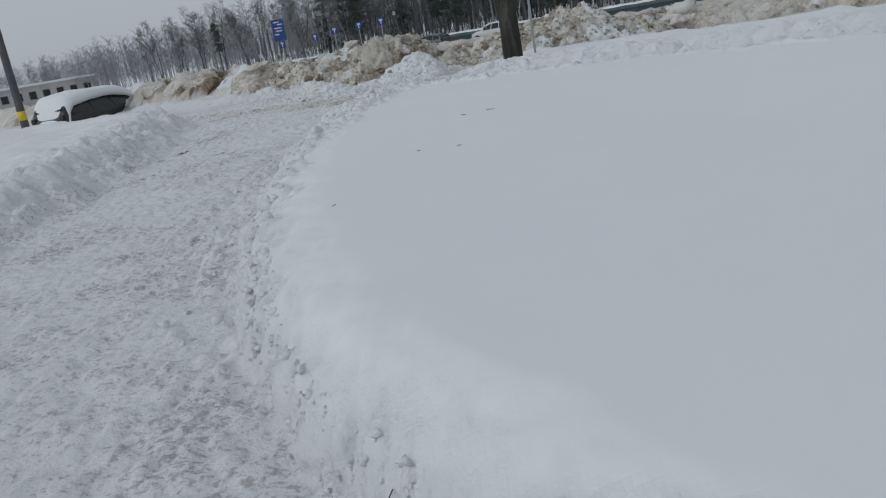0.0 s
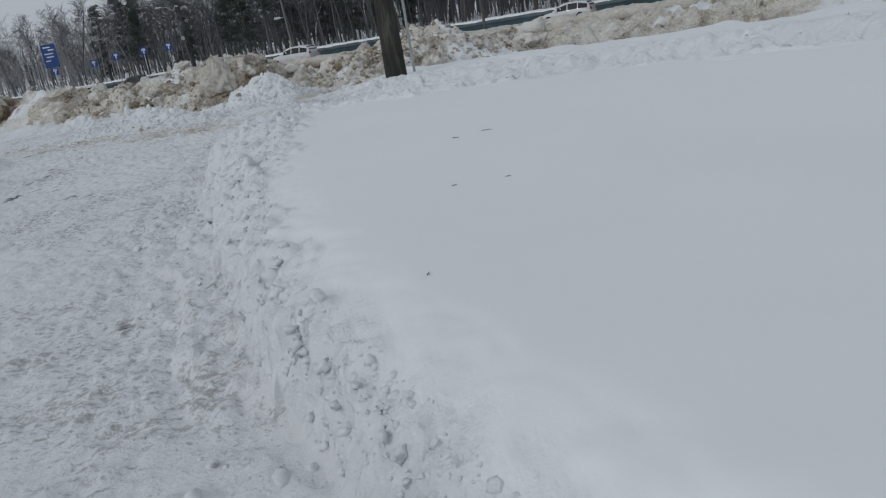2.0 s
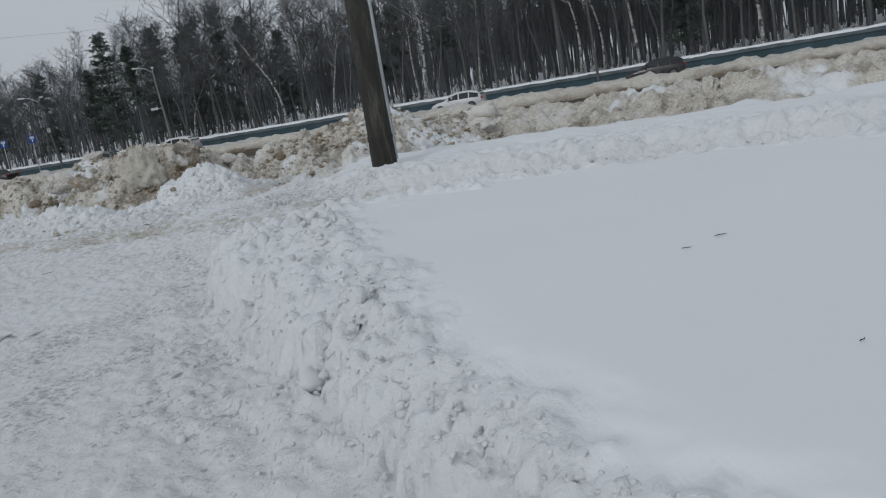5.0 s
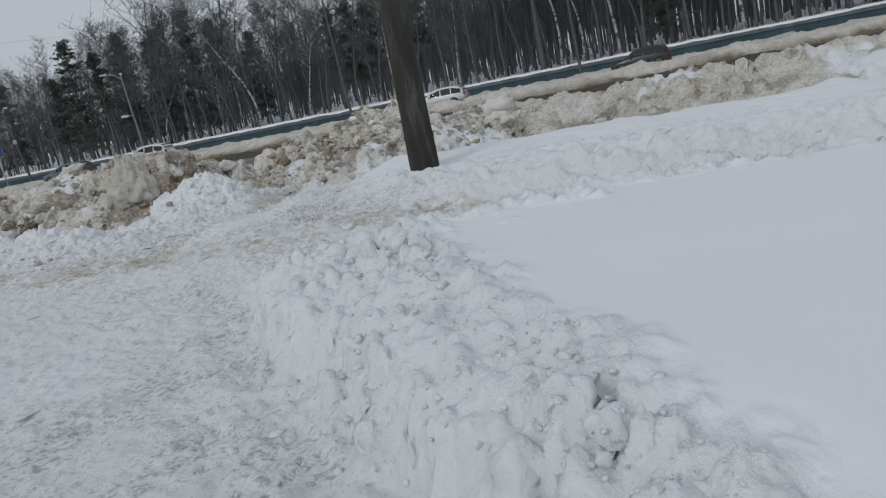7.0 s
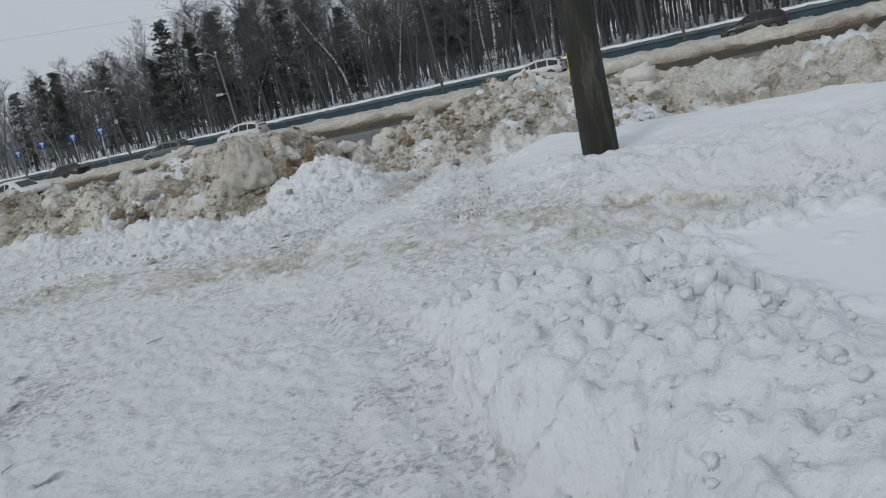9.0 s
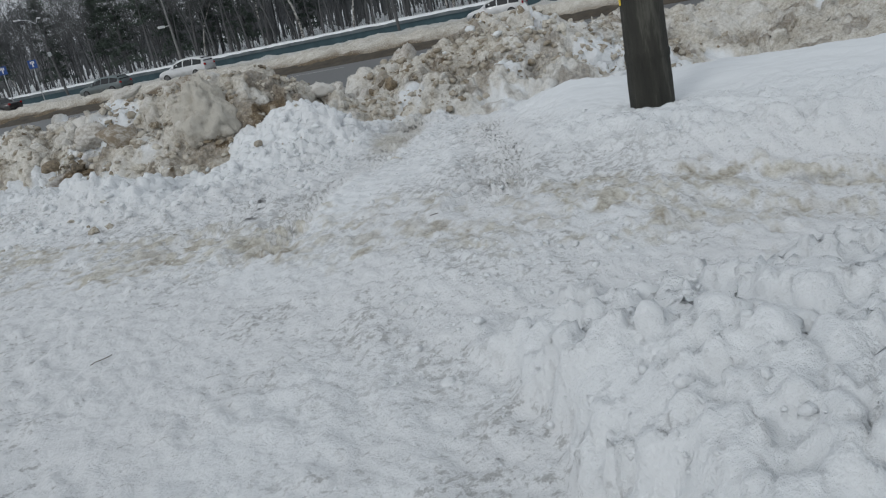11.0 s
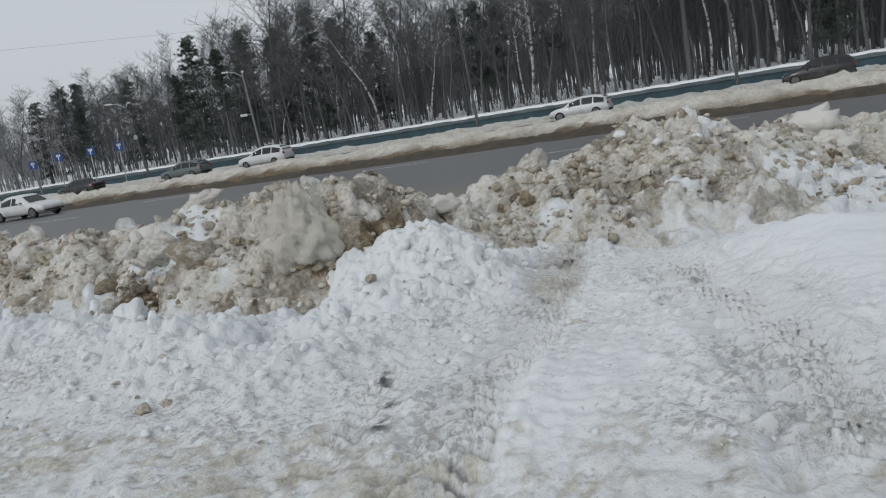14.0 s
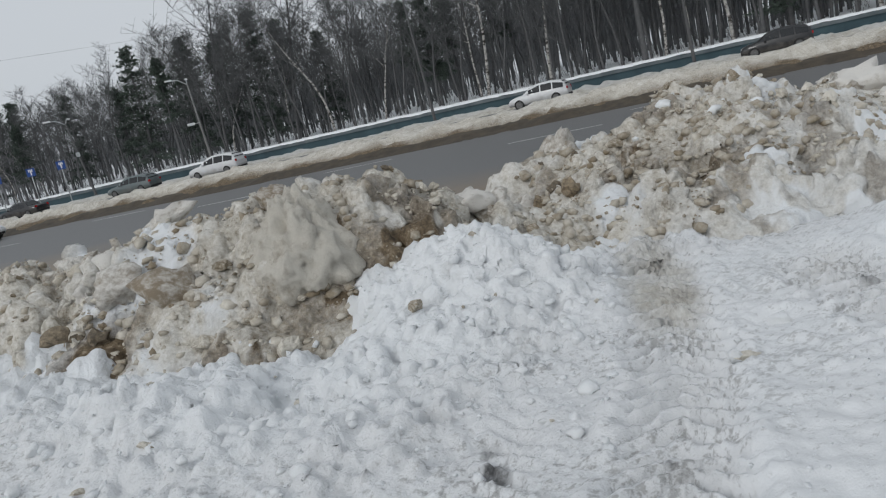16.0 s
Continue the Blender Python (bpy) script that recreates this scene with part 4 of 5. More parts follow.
def put(kind_tree, n, d, scale, turn):
    n, d, scale = WALL_N + 1.12 * (n - 50.5), -8.1 + 1.12 * (d + 8.1), scale * 1.12 * FAR
    first = kind_tree.name not in used
    used.add(kind_tree.name)
    if first:
        kind_tree.matrix_basis = Matrix.Translation(at_nd(n, d, forest_z(n))) @ Matrix.Rotation(turn, 4, "Z") @ Matrix.Scale(scale, 4)
    else:
        ob = copy_thing(kind_tree, Matrix.Translation(at_nd(n, d, forest_z(n))) @ Matrix.Rotation(turn, 4, "Z"))
        ob.scale = (scale, scale, scale)


# trees that stand out
put(pines[0], 54.0, -48.2, 0.80, 0.4)
put(pines[1], 55.0, -61.0, 0.68, 1.1)
put(pines[2], 55.5, -63.5, 0.74, 2.1)
put(pines[2], 54.5, -50.5, 0.64, 0.3)
put(broad, 53.0, -41.5, 1.0, 2.6)
put(broad, 55.0, -37.0, 1.05, 0.9)
put(birches[0], 53.2, -19.0, 1.15, 0.5)
put(birches[1], 52.6, -22.7, 1.1, 2.5)
put(birches[0], 53.5, -9.0, 1.15, 4.0)
put(birches[1], 53.0, -33.2, 0.95, 1.4)
put(birches[1], 54.0, -59.0, 0.55, 1.4)
put(birches[0], 53.0, -2.0, 1.2, 3.0)
rt = random.Random(9)
for row in range(6):
    n0 = 52.3 + row * 1.8
    d = -100.0 if row < 2 else -68.0
    while d < 24 - row * 0.6:
        d += (1.75 + 0.12 * row) * rt.uniform(0.5, 1.5) * (1.6 if d < -68 else 1.0)
        n = n0 + rt.uniform(-0.9, 0.9)
        if row < 2 and -49.8 < d < -46.5:
            continue
        edge = float(np.interp(d, [-66, -54, -46, -40, -30, -20, -8], [0.58, 0.62, 0.72, 0.76, 0.74, 0.86, 1.05]))
        pick = rt.random()
        if pick < (0.14 if row > 1 else 0.05):
            kind_tree = rt.choice(pines)
        elif pick < 0.13:
            kind_tree = rt.choice(birches)
        else:
            kind_tree = rt.choice(bare)
        put(kind_tree, n, d, edge * rt.uniform(0.80, 1.12), rt.uniform(0, 6.28))


def wood_depth(n0, n1, steps, seed):
    """The closed grey mass of the deeper forest: a long ragged thicket seen between the trunks."""
    ds = spaced((-125, 60, 0.8))
    rnd = random.Random(seed)
    verts, faces = [], []
    for row in range(steps):
        n = n0 + (n1 - n0) * row / max(steps - 1, 1)
        for d in ds:
            d2, n2 = d + rnd.uniform(-0.4, 0.4), n + rnd.uniform(-3, 3)
            h = FAR * (9 + 5 * rnd.random()) * float(np.interp(d, [-60, -30, 5], [0.42, 0.66, 1.0]))
            r, lean = rnd.uniform(0.25, 0.75), rnd.uniform(-0.5, 0.5)
            p = at_nd(n2, d2, forest_z(n2) - 0.2)
            base = len(verts)
            for z, w in ((0, 0.25), (0.18, 0.2), (0.45, 0.9), (0.8, 0.7), (1.0, 0.05)):
                for a in (0.3, 2.4, 4.5):
                    verts.append((p[0] + lean * z + w * r * math.cos(a + z * 3), p[1] + w * r * math.sin(a + z * 3), p[2] + z * h))
            for k in range(4):
                for j in range(3):
                    a, b = base + 3 * k + j, base + 3 * k + (j + 1) % 3
                    faces.append((a, b, b + 3, a + 3))
    ob = link_mesh("deep_woods", verts, faces, TWIG, None, "", False)
    return tagged(ob, "deep dark thicket of the winter forest behind the trunks", "forest", kind="stuff")


wood_depth(86, 122, 6, 71)


def joined_woods(name, seed, spots, label, material=TWIG):
    """Many simple bare trees that nobody could count, in one mesh."""
    rnd = random.Random(seed)
    verts, faces = [], []
    for n, d, height in spots:
        n, d, height = WALL_N + 1.12 * (n - 50.5), -8.1 + 1.12 * (d + 8.1), height * 1.12 * FAR
        base = at_nd(n, d, forest_z(n) - 0.2)
        top = base + Vector((rnd.gauss(0, 0.4), rnd.gauss(0, 0.4), height))
        r = 0.007 * height + 0.02
        tube(verts, faces, base, base.lerp(top, 0.55), r, r * 0.6, 5)
        tube(verts, faces, base.lerp(top, 0.55), top, r * 0.6, 0.015, 4)
        for k in range(15):
            t = 0.16 + 0.82 * (k + rnd.random()) / 15
            q = base.lerp(top, t)
            a = rnd.uniform(0, 6.28)
            way = Vector((math.cos(a), math.sin(a), rnd.uniform(0.3, 1.2)))
            length = height * 0.26 * (1.15 - t) * rnd.uniform(0.7, 1.3) + 0.3
            e = q + way.normalized() * length
            tube(verts, faces, q, e, 0.03, 0.012, 3)
            for _ in range(4):
                f = q.lerp(e, rnd.uniform(0.3, 1.0))
                b = rnd.uniform(0, 6.28)
                tube(verts, faces, f, f + (way * 0.5 + Vector((math.cos(b), math.sin(b), rnd.uniform(-0.2, 1.0)))).normalized() * rnd.uniform(0.6, 1.4), 0.026, 0.012, 3)
    ob = link_mesh(name, verts, faces, material)
    return tagged(ob, label, "wood", kind="stuff")


spots = []
for k in range(650):
    d = rt.uniform(-62, 26)
    spots.append((63 + 34 * rt.random() ** 1.2, d, float(np.interp(d, [-62, -46, -30, -20, -8], [6.4, 7.6, 8.4, 9.8, 12.5])) * rt.uniform(0.8, 1.15)))
joined_woods("far_woods", 31, spots, "dense bare winter wood deep behind the wall")
# farthest trees: a lighter wood colour imitates distance haze
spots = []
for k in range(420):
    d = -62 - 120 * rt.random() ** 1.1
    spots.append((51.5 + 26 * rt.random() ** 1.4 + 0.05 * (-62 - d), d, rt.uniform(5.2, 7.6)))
joined_woods("far_woods", 37, spots, "bare winter wood along the distant road, coloured pale for haze", HAZED_WOOD)
verts, faces = [], []
rb = random.Random(77)
for k in range(1500):
    n, d = rb.uniform(58.5, 74), rb.uniform(-110, 28)
    p = at_nd(n, d, forest_z(n) - 0.05)
    a = rb.uniform(0, 6.28)
    e = p + Vector((0.4 * math.cos(a), 0.4 * math.sin(a), 1)) * rb.uniform(0.6, 2.8)
    tube(verts, faces, p, e, 0.022, 0.01, 3)
    for _ in range(2):
        b = rb.uniform(0, 6.28)
        q = p.lerp(e, rb.uniform(0.4, 0.9))
        tube(verts, faces, q, q + Vector((math.cos(b), math.sin(b), 0.8)) * rb.uniform(0.3, 0.8), 0.012, 0.007, 3)
tagged(link_mesh("undergrowth", verts, faces, TWIG), "thin bare saplings and undergrowth between the trees", "undergrowth", kind="stuff")


# ---- posts, lamps, signs ----
def box(bm, cx, cy, cz, sx, sy, sz, bevel=0.0, m=None):
    made = bmesh.ops.create_cube(bm, size=1.0)
    vs = made["verts"]
    for v in vs:
        v.co = Vector((cx + v.co.x * sx, cy + v.co.y * sy, cz + v.co.z * sz))
    if bevel:
        edges = {e for v in vs for e in v.link_edges}
        out = bmesh.ops.bevel(bm, geom=list(edges), offset=bevel, segments=2, affect="EDGES")
        vs = list({v for f in out["faces"] for v in f.verts} | {v for v in vs if v.is_valid})
    if m is not None:
        for v in vs:
            v.co = m @ v.co
    return vs


def spindle(rings, sides=20, wob=0.0, seed=0):
    """A turned body from rings of (z, radius, x, y)."""
    bm = bmesh.new()
    last = None
    for z, r, cx, cy in rings:
        ring = []
        for i in range(sides):
            a = 2 * math.pi * i / sides
            rr = r * (1 + wob * noise.noise(Vector((math.cos(a) * 1.5, math.sin(a) * 1.5, z * 1.2 + seed))))
            ring.append(bm.verts.new((cx + rr * math.cos(a), cy + rr * math.sin(a), z)))
        if last:
            for i in range(sides):
                j = (i + 1) % sides
                bm.faces.new((last[i], last[j], ring[j], ring[i]))
        else:
            bm.faces.new(ring[::-1])
        last = ring
    bm.faces.new(last)
    return bm


def pole_build(nt, b):
    streak = noise_tex(nt, 3.0, 7, 0.7, coords(nt, (3.0, 3.0, 0.45)))
    blot = noise_tex(nt, 1.3, 5, 0.6)
    grit = noise_tex(nt, 45.0, 4, 0.6)
    col = ramp(nt, streak, [(0.36, (0.013, 0.012, 0.010)), (0.54, (0.034, 0.032, 0.026)), (0.72, (0.13, 0.125, 0.105))])
    col = mix(nt, math_node(nt, "MULTIPLY", blot, 0.5), col, (0.035, 0.038, 0.03))
    nt.links.new(col, b.inputs["Base Color"])
    bump(nt, b, math_node(nt, "ADD", streak, math_node(nt, "MULTIPLY", grit, 0.3)), 0.8, 0.02)


POLE = mat("weathered_timber_pole", pole_build, 0.9)
PX, PY = 1.05, 13.36
pole = tagged(new("utility_pole"), "weathered dark brown utility pole standing in the snow bank", "pole")
pole.location = (PX, PY, 0)
part("shaft", spindle([(0.45, 0.162, 0, 0), (0.9, 0.158, 0, 0), (1.05, 0.153, 0.002, 0), (1.065, 0.159, 0.002, 0), (1.10, 0.159, 0.002, 0), (1.115, 0.152, 0.002, 0), (1.8, 0.143, 0.004, 0), (3.0, 0.132, 0.008, -0.01), (5.0, 0.118, 0.015, -0.02), (8.5, 0.095, 0.03, -0.04)], 24, 0.05, 3), POLE, pole, "", True)
part("strut_pipe", spindle([(0.45, 0.021, 0.44, 0.72), (2.5, 0.021, 0.445, 0.715), (6.0, 0.020, 0.46, 0.70)], 12), GALVANISED, pole, "thin pale steel pipe beside the pole", True)
bm = bmesh.new()
for z0, z1, r in ((1.45, 1.63, 0.1510),):
    ring = []
    for z in (z0, z1):
        ring.append([bm.verts.new((0.004 + r * math.cos(a), r * math.sin(a), z)) for a in np.linspace(2.35, 2.95, 8)])
    for i in range(7):
        bm.faces.new((ring[0][i], ring[0][i + 1], ring[1][i + 1], ring[1][i]))
part("marker_plate", bm, YELLOW, pole, "small worn yellow plate")
bm = bmesh.new()
for a in (2.55, 2.75):
    for z in (1.50, 1.57):
        box(bm, 0.004 + 0.152 * math.cos(a), 0.152 * math.sin(a), z, 0.01, 0.01, 0.012)
part("lettering", bm, BARK_DARK, pole, "dark unreadable marks")

LAMP_GLASS = plain("lamp_glass", (0.55, 0.57, 0.58), (0.7, 0.72, 0.72), 5, 0.3)


def street_lamp(n, d, height, lean, material, arms, label, box_at=None, plate_at=None):
    root = tagged(new("street_lamp"), label, "street lamp", "street lamps")
    n, d, height = 6 + 1.10 * (n - 6), -8.1 + 1.10 * (d + 8.1), height * 1.10 * FAR
    root.location = at_nd(n, d, 0.2)
    lx, ly = lean[0] * FAR, lean[1] * FAR
    arms = [(ax * FAR, ay * FAR) for ax, ay in arms]
    box_at, plate_at = (v * FAR if v else v for v in (box_at, plate_at))
    part("post", spindle([(-0.2, 0.13, 0, 0), (0.5, 0.125, lx * 0.08, ly * 0.08), (height * 0.5, 0.095, lx * 0.5, ly * 0.5), (height, 0.065, lx, ly)], 12), material, root, "", True)
    for ax, ay in arms:
        verts, faces = [], []
        p = Vector((lx, ly, height - 0.1))
        q = p + Vector((ax * 0.5, ay * 0.5, 0.45))
        e = p + Vector((ax, ay, 0.55))
        tube(verts, faces, p, q, 0.04, 0.035, 6)
        tube(verts, faces, q, e, 0.035, 0.03, 6)
        arm = link_mesh("arm", verts, faces, GALVANISED, root, "", True)
        bm = bmesh.new()
        m = Matrix.Translation(e + Vector((ax * 0.15, ay * 0.15, 0.0))) @ Matrix.Rotation(math.atan2(ay, ax), 4, "Z")
        box(bm, 0, 0, 0, 0.62, 0.24, 0.13, 0.04, m)
        part("lamp_head", bm, LAMP_GLASS, root, "pale grey lamp head")
    if box_at:
        bm = bmesh.new()
        box(bm, lx * box_at / height - 0.05, ly * box_at / height - 0.16, box_at, 0.34, 0.22, 0.42, 0.03)
        part("switch_box", bm, GALVANISED, root, "light grey equipment box")
    if plate_at:
        bm = bmesh.new()
        box(bm, lx * plate_at / height - 0.75, ly * plate_at / height - 0.1, plate_at, 0.62, 0.05, 0.22, 0.01)
        box(bm, lx * plate_at / height - 0.3, ly * plate_at / height - 0.1, plate_at, 0.5, 0.03, 0.04)
        part("plate", bm, LAMP_GLASS, root, "small white plate on a bracket")
    return root


street_lamp(48.2, -39.3, 5.4, (-0.25, 0.1), CONCRETE, [(-1.0, -0.35), (0.1, 0.8)], "concrete street lamp with two lamp heads and white plate", None, 3.3)
street_lamp(48.6, -49.2, 5.0, (-0.55, 0.2), BARK_DARK, [(-1.0, -0.35), (0.2, 0.8)], "leaning dark street lamp with grey equipment box", 3.2)
street_lamp(49.2, -25.0, 7.5, (-0.3, 0.1), BARK_DARK, [(-0.9, -0.3)], "dark street lamp before the teal wall")
street_lamp(49.2, -11.0, 7.5, (-0.2, 0.1), BARK_DARK, [(-0.9, -0.3)], "dark street lamp before the teal wall")
lamp = street_lamp(48.4, -59.5, 5.0, (-0.3, 0.15), CONCRETE, [], "pale concrete post with blue road sign")

SIGN_BLUE = plain("blue_sign_face", (0.025, 0.07, 0.26), (0.04, 0.10, 0.33), 3, 0.4)
SIGN_WHITE = plain("white_sign_paint", (0.7, 0.71, 0.72), (0.8, 0.8, 0.8), 5, 0.4)


def road_sign(n, d, z, w, h, post, label, bars):
    root = tagged(new("road_sign"), label, "road sign", "road signs")
    n, d, z = 6 + 1.08 * (n - 6), -8.1 + 1.08 * (d + 8.1), FAR * (1.7 + 1.08 * (z - 1.7))
    w, h = w * FAR, h * FAR
    root.location = at_nd(n, d, 0.0)
    root.rotation_euler = (0, 0, radians(10))
    if post:
        part("post", spindle([(0.0, 0.05, 0, 0.05), (z + h / 2, 0.05, 0, 0.05)], 10), GALVANISED, root, "", True)
    bm = bmesh.new()
    box(bm, 0, 0, z, w, 0.04, h, 0.008)
    part("panel", bm, SIGN_BLUE, root, "blue panel")
    bm = bmesh.new()
    for cx, cz, sx, sz in bars:
        box(bm, cx * w, -0.024, z + cz * h, sx * w, 0.008, sz * h)
    part("symbol", bm, SIGN_WHITE, root, "white marks")
    return root


big_bars = [(-0.1, 0.38, 0.5, 0.05), (0.15, 0.26, 0.4, 0.06), (-0.05, 0.1, 0.6, 0.05), (0.0, -0.04, 0.5, 0.05), (-0.2, -0.2, 0.35, 0.05)]
arrow = [(0, 0, 0.14, 0.7), (-0.18, 0.2, 0.14, 0.3), (0.18, 0.2, 0.14, 0.3)]
road_sign(49.5, -66.2, 3.9, 1.25, 2.1, True, "large blue direction sign with white unreadable lines on a post", big_bars)
road_sign(49.4, -66.0, 2.55, 0.6, 0.65, True, "small blue lane sign with white arrow", arrow)
road_sign(48.1, -59.4, 2.6, 0.55, 0.6, False, "small blue lane sign with white arrow on pale post", arrow)
for x, y in ((-10.3, 76.6), (-7.85, 74.4), (-5.75, 72.5)):
    road_sign(NX * x + NY * y, DX * x + DY * y, 2.9, 0.6, 0.62, True, "small blue lane sign with white arrow", arrow)

# overhead wire
verts, faces = [], []
pts = [far_point(-80 + 8 * k, 70.5 + 0.3 * k, 12.2 - 0.19 * 8 * k / 8 + 0.02 * (k - 10) ** 2 * 0.2) for k in range(13)]
for p, q in zip(pts, pts[1:]):
    tube(verts, faces, p, q, 0.009, 0.009, 4)
tagged(link_mesh("overhead_cable", verts, faces, BARK_DARK), "thin dark cable strung over the road", "cable", kind="structure")

# pole by the parked car
post = tagged(new("street_lamp"), "thin dark lamp post with yellow painted foot in the snow", "street lamp", "street lamps")
post.location = (-9.42, 17.65, 0.6)
part("post", spindle([(0.0, 0.09, 0, 0), (0.45, 0.085, 0, 0), (3.0, 0.075, 0.02, 0.01), (7.0, 0.055, 0.06, 0.03)], 14), BARK_DARK, post, "", True)
part("painted_band", spindle([(0.42, 0.089, 0, 0), (0.62, 0.088, 0, 0)], 14), YELLOW, post, "yellow painted band", True)

# lane marks
verts, faces = [], []
for n in (28.2, 31.4):
    for k in range(-14, 6):
        d0 = k * 10.5 - (2.0 if n > 30 else 5.0)
        j = len(verts)
        verts += [at_nd(n - 0.07, d0, 0.056), at_nd(n + 0.07, d0, 0.056), at_nd(n + 0.07, d0 + 2.6, 0.056), at_nd(n - 0.07, d0 + 2.6, 0.056)]
        faces.append((j, j + 1, j + 2, j + 3))
tagged(link_mesh("lane_marking", verts, faces, ROAD_PAINT), "faded white dashed lane lines on the asphalt", "road marking", kind="structure")


# ---- vehicles ----
def paint(name, col, rough=0.35):
    dark = tuple(0.75 * c for c in col)
    def build(nt, b):
        f = noise_tex(nt, 2.0, 6, 0.7)
        g = nt.nodes.new("ShaderNodeSeparateXYZ")
        nt.links.new(coords(nt), g.inputs[0])
        salt = math_node(nt, "SUBTRACT", math_node(nt, "ADD", f, 0.15), g.outputs[2], True)
        nt.links.new(mix(nt, salt, mix(nt, f, col, dark), (0.30, 0.28, 0.25)), b.inputs["Base Color"])
        b.inputs["Coat Weight"].default_value = 0.4
    return mat(name, build, rough)


CAR_GLASS = plain("car_glass", (0.010, 0.012, 0.014), (0.016, 0.018, 0.02), 3, 0.08, 0.0, 0.0)
RUBBER = plain("tyre_rubber", (0.012, 0.012, 0.012), (0.03, 0.03, 0.03), 8, 0.85)
RIM = plain("alloy_rim", (0.12, 0.12, 0.12), (0.22, 0.22, 0.22), 8, 0.35, 0.8)
TAIL = plain("red_tail_lamp", (0.30, 0.012, 0.015), (0.42, 0.02, 0.02), 6, 0.25)
HEAD = plain("clear_headlamp", (0.55, 0.57, 0.6), (0.75, 0.76, 0.78), 6, 0.15)
TRIM = plain("black_trim", (0.015, 0.015, 0.016), (0.03, 0.03, 0.03), 6, 0.6)


def car(label, body_paint, kind_body, place, heading):
    """kind_body: suv, hatch, wagon or sedan. The car's nose points along +x."""
    tall = {"suv": 1.60, "hatch": 1.44, "wagon": 1.44, "sedan": 1.40}[kind_body]
    L, W = {"suv": 4.5, "hatch": 4.0, "wagon": 4.4, "sedan": 4.5}[kind_body], 0.88
    belt = 0.60 * tall
    tail_up = kind_body != "sedan"
    # stations: x, top, half width at top, floor
    if tail_up:
        st = [(-0.50, belt * 0.92, 0.74), (-0.49, belt, 0.78), (-0.465, tall * 0.80, 0.66), (-0.40, tall * 0.93, 0.60), (-0.22, tall, 0.59), (-0.03, tall * 0.99, 0.60), (0.08, tall * 0.93, 0.62), (0.245, belt * 1.04, 0.74), (0.36, belt * 0.97, 0.76), (0.46, belt * 0.84, 0.70), (0.495, belt * 0.66, 0.62)]
    else:
        st = [(-0.50, belt * 0.9, 0.72), (-0.485, belt * 1.02, 0.76), (-0.36, belt * 1.06, 0.76), (-0.30, belt * 1.10, 0.74), (-0.20, tall * 0.955, 0.60), (-0.08, tall, 0.59), (0.02, tall * 0.985, 0.60), (0.10, tall * 0.94, 0.61), (0.25, belt * 1.03, 0.74), (0.36, belt * 0.96, 0.76), (0.46, belt * 0.83, 0.70), (0.495, belt * 0.66, 0.62)]
    bm = bmesh.new()
    last = None
    for x, top, wt in st:
        end = 1 - 0.16 * max(0, (abs(x) - 0.36) / 0.14) ** 2
        w = W * end
        b2 = min(belt, top * 0.985)
        floor = 0.24 + (0.06 if abs(x) > 0.45 else 0)
        half = [(0.0, floor), (w * 0.86, floor), (w * 0.985, floor + 0.12), (w, b2 * 0.7), (w * 0.965, b2), (min(w * 0.93, wt * 1.03), b2 + (top - b2) * 0.93), (min(w * 0.8, wt * 0.9), top), (0.0, top + 0.012)]
        ring = [bm.verts.new((x * L, y, z)) for y, z in half] + [bm.verts.new((x * L, -y, z)) for y, z in half[-2:0:-1]]
        if last:
            for i in range(len(ring)):
                j = (i + 1) % len(ring)
                bm.faces.new((last[i], last[j], ring[j], ring[i]))
        else:
            bm.faces.new(ring[::-1])
        last = ring
    bm.faces.new(last)
    root = tagged(new("car"), label, "car", "cars on the road")
    root.matrix_world = place @ Matrix.Rotation(heading, 4, "Z")
    part("body", bm, body_paint, root, "", True)

    def lerp_top(x):
        return float(np.interp(x, [a[0] for a in st], [a[1] for a in st])), float(np.interp(x, [a[0] for a in st], [a[2] for a in st]))

    spans = [(-0.44, -0.27), (-0.25, -0.07), (-0.05, 0.14)] if tail_up else [(-0.24, -0.06), (-0.04, 0.15)]
    for x0, x1 in spans:
        for side in (-1, 1):
            bm = bmesh.new()
            vs = []
            for x, f in ((x0, 0.06), (x1, 0.06), (x1, 0.86), (x0, 0.86)):
                top, wt = lerp_top(x)
                y = W * 0.965 + (wt * 1.03 - W * 0.965) * f
                vs.append(bm.verts.new((x * L, side * (y + 0.012), belt + (top - belt) * 0.93 * f)))
            bm.faces.new(vs)
            ret = bmesh.ops.extrude_face_region(bm, geom=list(bm.faces))
            for v in ret["geom"]:
                if isinstance(v, bmesh.types.BMVert):
                    v.co.y -= side * 0.02
            part("side_window", bm, CAR_GLASS, root, "dark glass")
    ends = [("windscreen", 0.115, 0.235, 0.02)] + ([("rear_window", -0.475, -0.415, -0.03)] if tail_up else [("rear_window", -0.295, -0.21, -0.02)])
    for name, xa, xb, push in ends:
        bm = bmesh.new()
        vs = []
        for x, sgn in ((xa, -1), (xb, -1), (xb, 1), (xa, 1)):
            top, wt = lerp_top(x)
            vs.append(bm.verts.new((x * L + push, sgn * wt * 0.86, top + 0.012)))
        bm.faces.new(vs)
        ret = bmesh.ops.extrude_face_region(bm, geom=list(bm.faces))
        for v in ret["geom"]:
            if isinstance(v, bmesh.types.BMVert):
                v.co.z -= 0.02
        part(name, bm, CAR_GLASS, root, "dark glass")
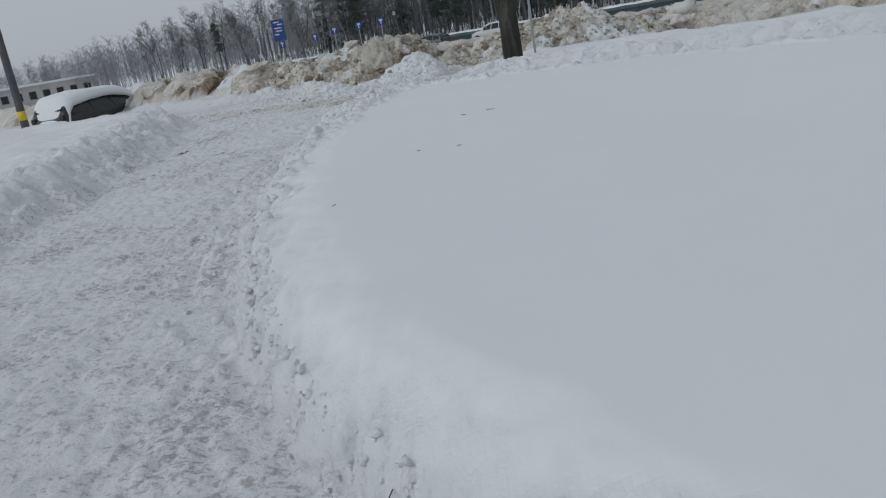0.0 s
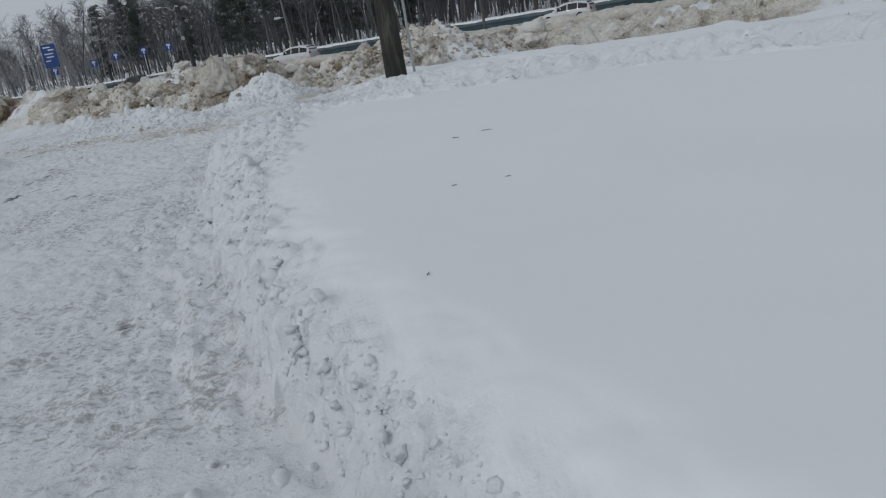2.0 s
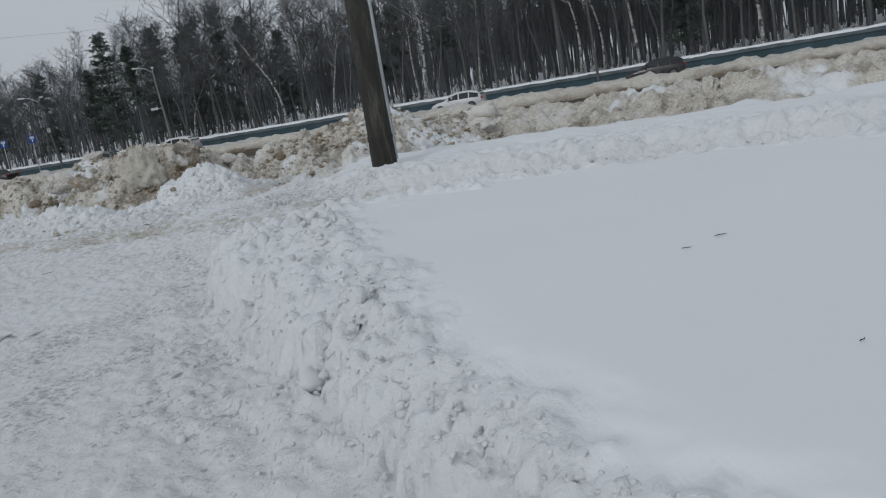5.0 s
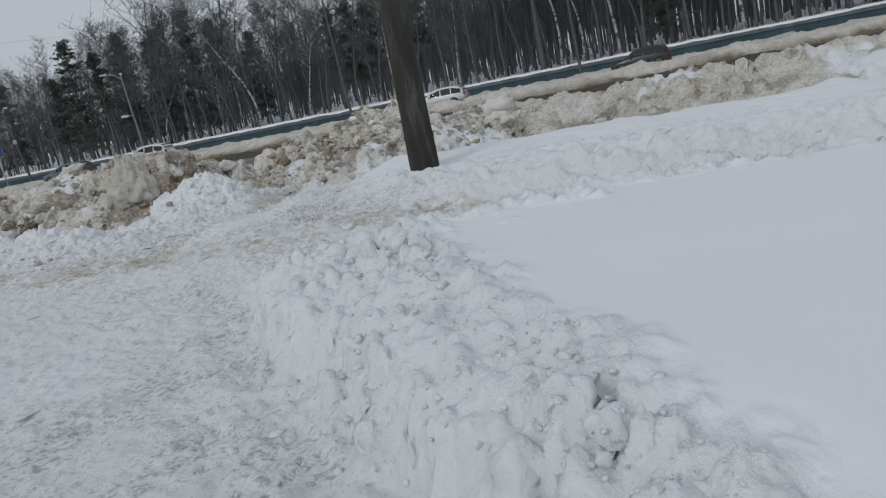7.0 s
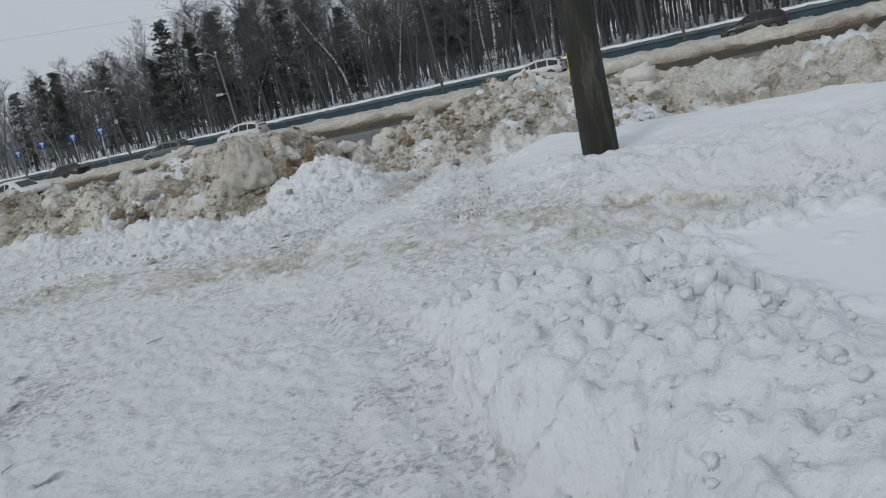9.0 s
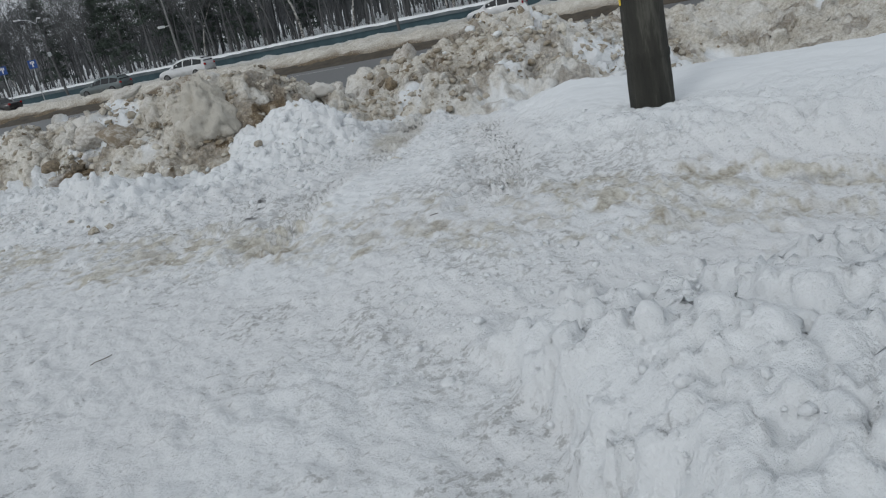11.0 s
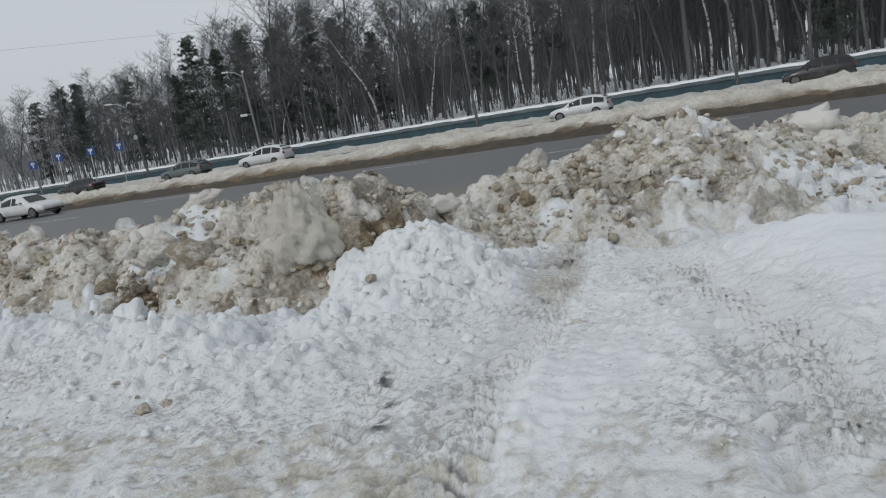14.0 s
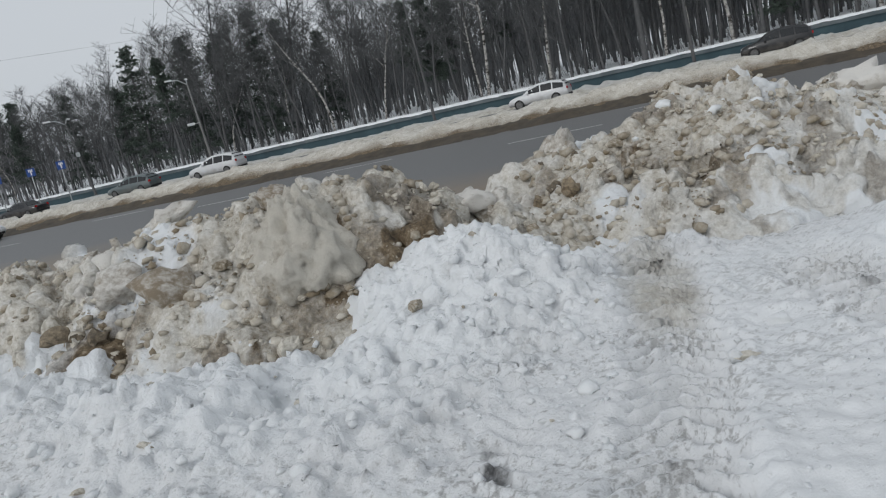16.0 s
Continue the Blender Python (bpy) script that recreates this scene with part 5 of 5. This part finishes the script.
    for sx in (-0.30, 0.315):
        for side in (-1, 1):
            m = Matrix.Translation((sx * L, side * (W - 0.10), 0.33)) @ Matrix.Rotation(math.pi / 2, 4, "X")
            wheel = new("wheel")
            wheel.parent = root
            wheel.matrix_basis = m
            part("tyre", spindle([(-0.11, 0.24, 0, 0), (-0.11, 0.30, 0, 0), (-0.08, 0.33, 0, 0), (0.08, 0.33, 0, 0), (0.11, 0.30, 0, 0), (0.11, 0.24, 0, 0)], 22), RUBBER, wheel)
            part("rim", spindle([(-0.115, 0.18, 0, 0), (-0.118, 0.22, 0, 0), (0.118, 0.22, 0, 0), (0.115, 0.18, 0, 0)], 16), RIM, wheel)
    for side in (-1, 1):
        bm = bmesh.new()
        box(bm, -0.492 * L, side * 0.64, belt * 0.93, 0.12, 0.22, 0.20, 0.03)
        part("tail_lamp", bm, TAIL, root, "red tail lamp")
        bm = bmesh.new()
        box(bm, 0.462 * L, side * 0.54, belt * 0.70, 0.20, 0.28, 0.13, 0.03)
        part("headlamp", bm, HEAD, root, "clear headlamp")
        bm = bmesh.new()
        box(bm, 0.15 * L, side * 0.98, belt * 1.06, 0.12, 0.16, 0.12, 0.03)
        part("side_mirror", bm, body_paint, root)
    for sx, name in ((-0.494, "rear_bumper"), (0.482, "front_bumper")):
        bm = bmesh.new()
        box(bm, sx * L, 0, 0.36, 0.12, 1.35, 0.16, 0.03)
        part(name, bm, TRIM, root, "black plastic bumper")
    return root


TO_LEFT = math.atan2(-DY, -DX)
WHITE = paint("white_car_paint", (0.72, 0.73, 0.74))
SILVER = paint("grey_green_car_paint", (0.12, 0.15, 0.155))
BLACK = paint("black_car_paint", (0.012, 0.012, 0.014))
car("white sport utility car on the far carriageway", WHITE, "suv", Matrix.Translation(at_nd(47.4, -38.6, 0.05)), TO_LEFT)
car("grey estate car behind the snowy median", SILVER, "wagon", Matrix.Translation(at_nd(47.4, -45.0, 0.05)), TO_LEFT)
car("white hatchback on the far carriageway", WHITE, "hatch", Matrix.Translation(at_nd(47.2, -18.6, 0.05)), TO_LEFT)
car("dark hatchback on the far carriageway", BLACK, "hatch", Matrix.Translation(at_nd(47.4, -7.5, 0.05)), TO_LEFT)
car("black saloon car on the far carriageway", BLACK, "sedan", Matrix.Translation(at_nd(47.4, -54.5, 0.05)), TO_LEFT)
car("white saloon car on the near carriageway", WHITE, "sedan", Matrix.Translation(at_nd(31.6, -40.6, 0.05)), TO_LEFT + math.pi)

parked = car("dark parked car deeply covered in fresh snow", BLACK, "wagon", Matrix.Translation((-11.7, 27.0, -0.08)), radians(66))
for child in parked.children:
    if child.name.startswith(("tail_lamp", "headlamp")):
        child.data.materials[0] = TRIM
parked["group"] = "parked cars"
bm = bmesh.new()
rows_x, rows_y = 26, 12
grid = []
for i in range(rows_x + 1):
    row = []
    for j in range(rows_y + 1):
        u, v = i / rows_x * 2 - 1, j / rows_y * 2 - 1
        x, y = u * 2.22, v * 0.80
        t = x / 4.4
        top = float(np.interp(t, [-0.5, -0.475, -0.43, -0.25, 0.0, 0.10, 0.245, 0.36, 0.46, 0.5], [0.75, 1.25, 1.41, 1.46, 1.45, 1.39, 0.92, 0.86, 0.75, 0.6]))
        round_off = max(0, abs(v) ** 4) * 0.16 + max(0, abs(u) ** 8) * 0.15
        row.append(bm.verts.new((x * (1 - 0.05 * abs(v) ** 3), y, top + 0.13 - round_off + 0.05 * noise.noise(Vector((x * 1.3, y * 2, 0))))))
    grid.append(row)
for i in range(rows_x):
    for j in range(rows_y):
        bm.faces.new((grid[i][j], grid[i + 1][j], grid[i + 1][j + 1], grid[i][j + 1]))
ret = bmesh.ops.extrude_face_region(bm, geom=list(bm.faces))
for v in ret["geom"]:
    if isinstance(v, bmesh.types.BMVert):
        v.co.z -= 0.2
cover = part("snow_cover", bm, CHUNK_CLEAN, parked, "thick white snow cover on roof and bonnet", True)

# ---- distant building beyond the road ----
BRICK_FAR = plain("pale_plaster", (0.42, 0.41, 0.40), (0.52, 0.51, 0.50), 0.4, 0.9)
house = tagged(new("warehouse"), "long low grey building with snowy roof, far off", "building")
house.location = (-92, 180, -0.6)
house.rotation_euler = (0, 0, radians(24))
bm = bmesh.new()
box(bm, 0, 0, 2.5, 26, 9, 5.0)
part("wall", bm, BRICK_FAR, house)
bm = bmesh.new()
box(bm, 0, 0, 5.25, 27, 10, 0.5, 0.1)
part("roof", bm, CHUNK_CLEAN, house, "flat roof under snow")
for k in range(9):
    w = new("window")
    w.parent = house
    w.location = (-11.2 + 2.8 * k, -4.5, 3.0)
    bm = bmesh.new()
    box(bm, 0, 0, 0, 1.5, 0.12, 1.7)
    part("frame", bm, CONCRETE, w)
    bm = bmesh.new()
    box(bm, 0, -0.05, 0, 1.3, 0.08, 1.5)
    part("pane", bm, CAR_GLASS, w)
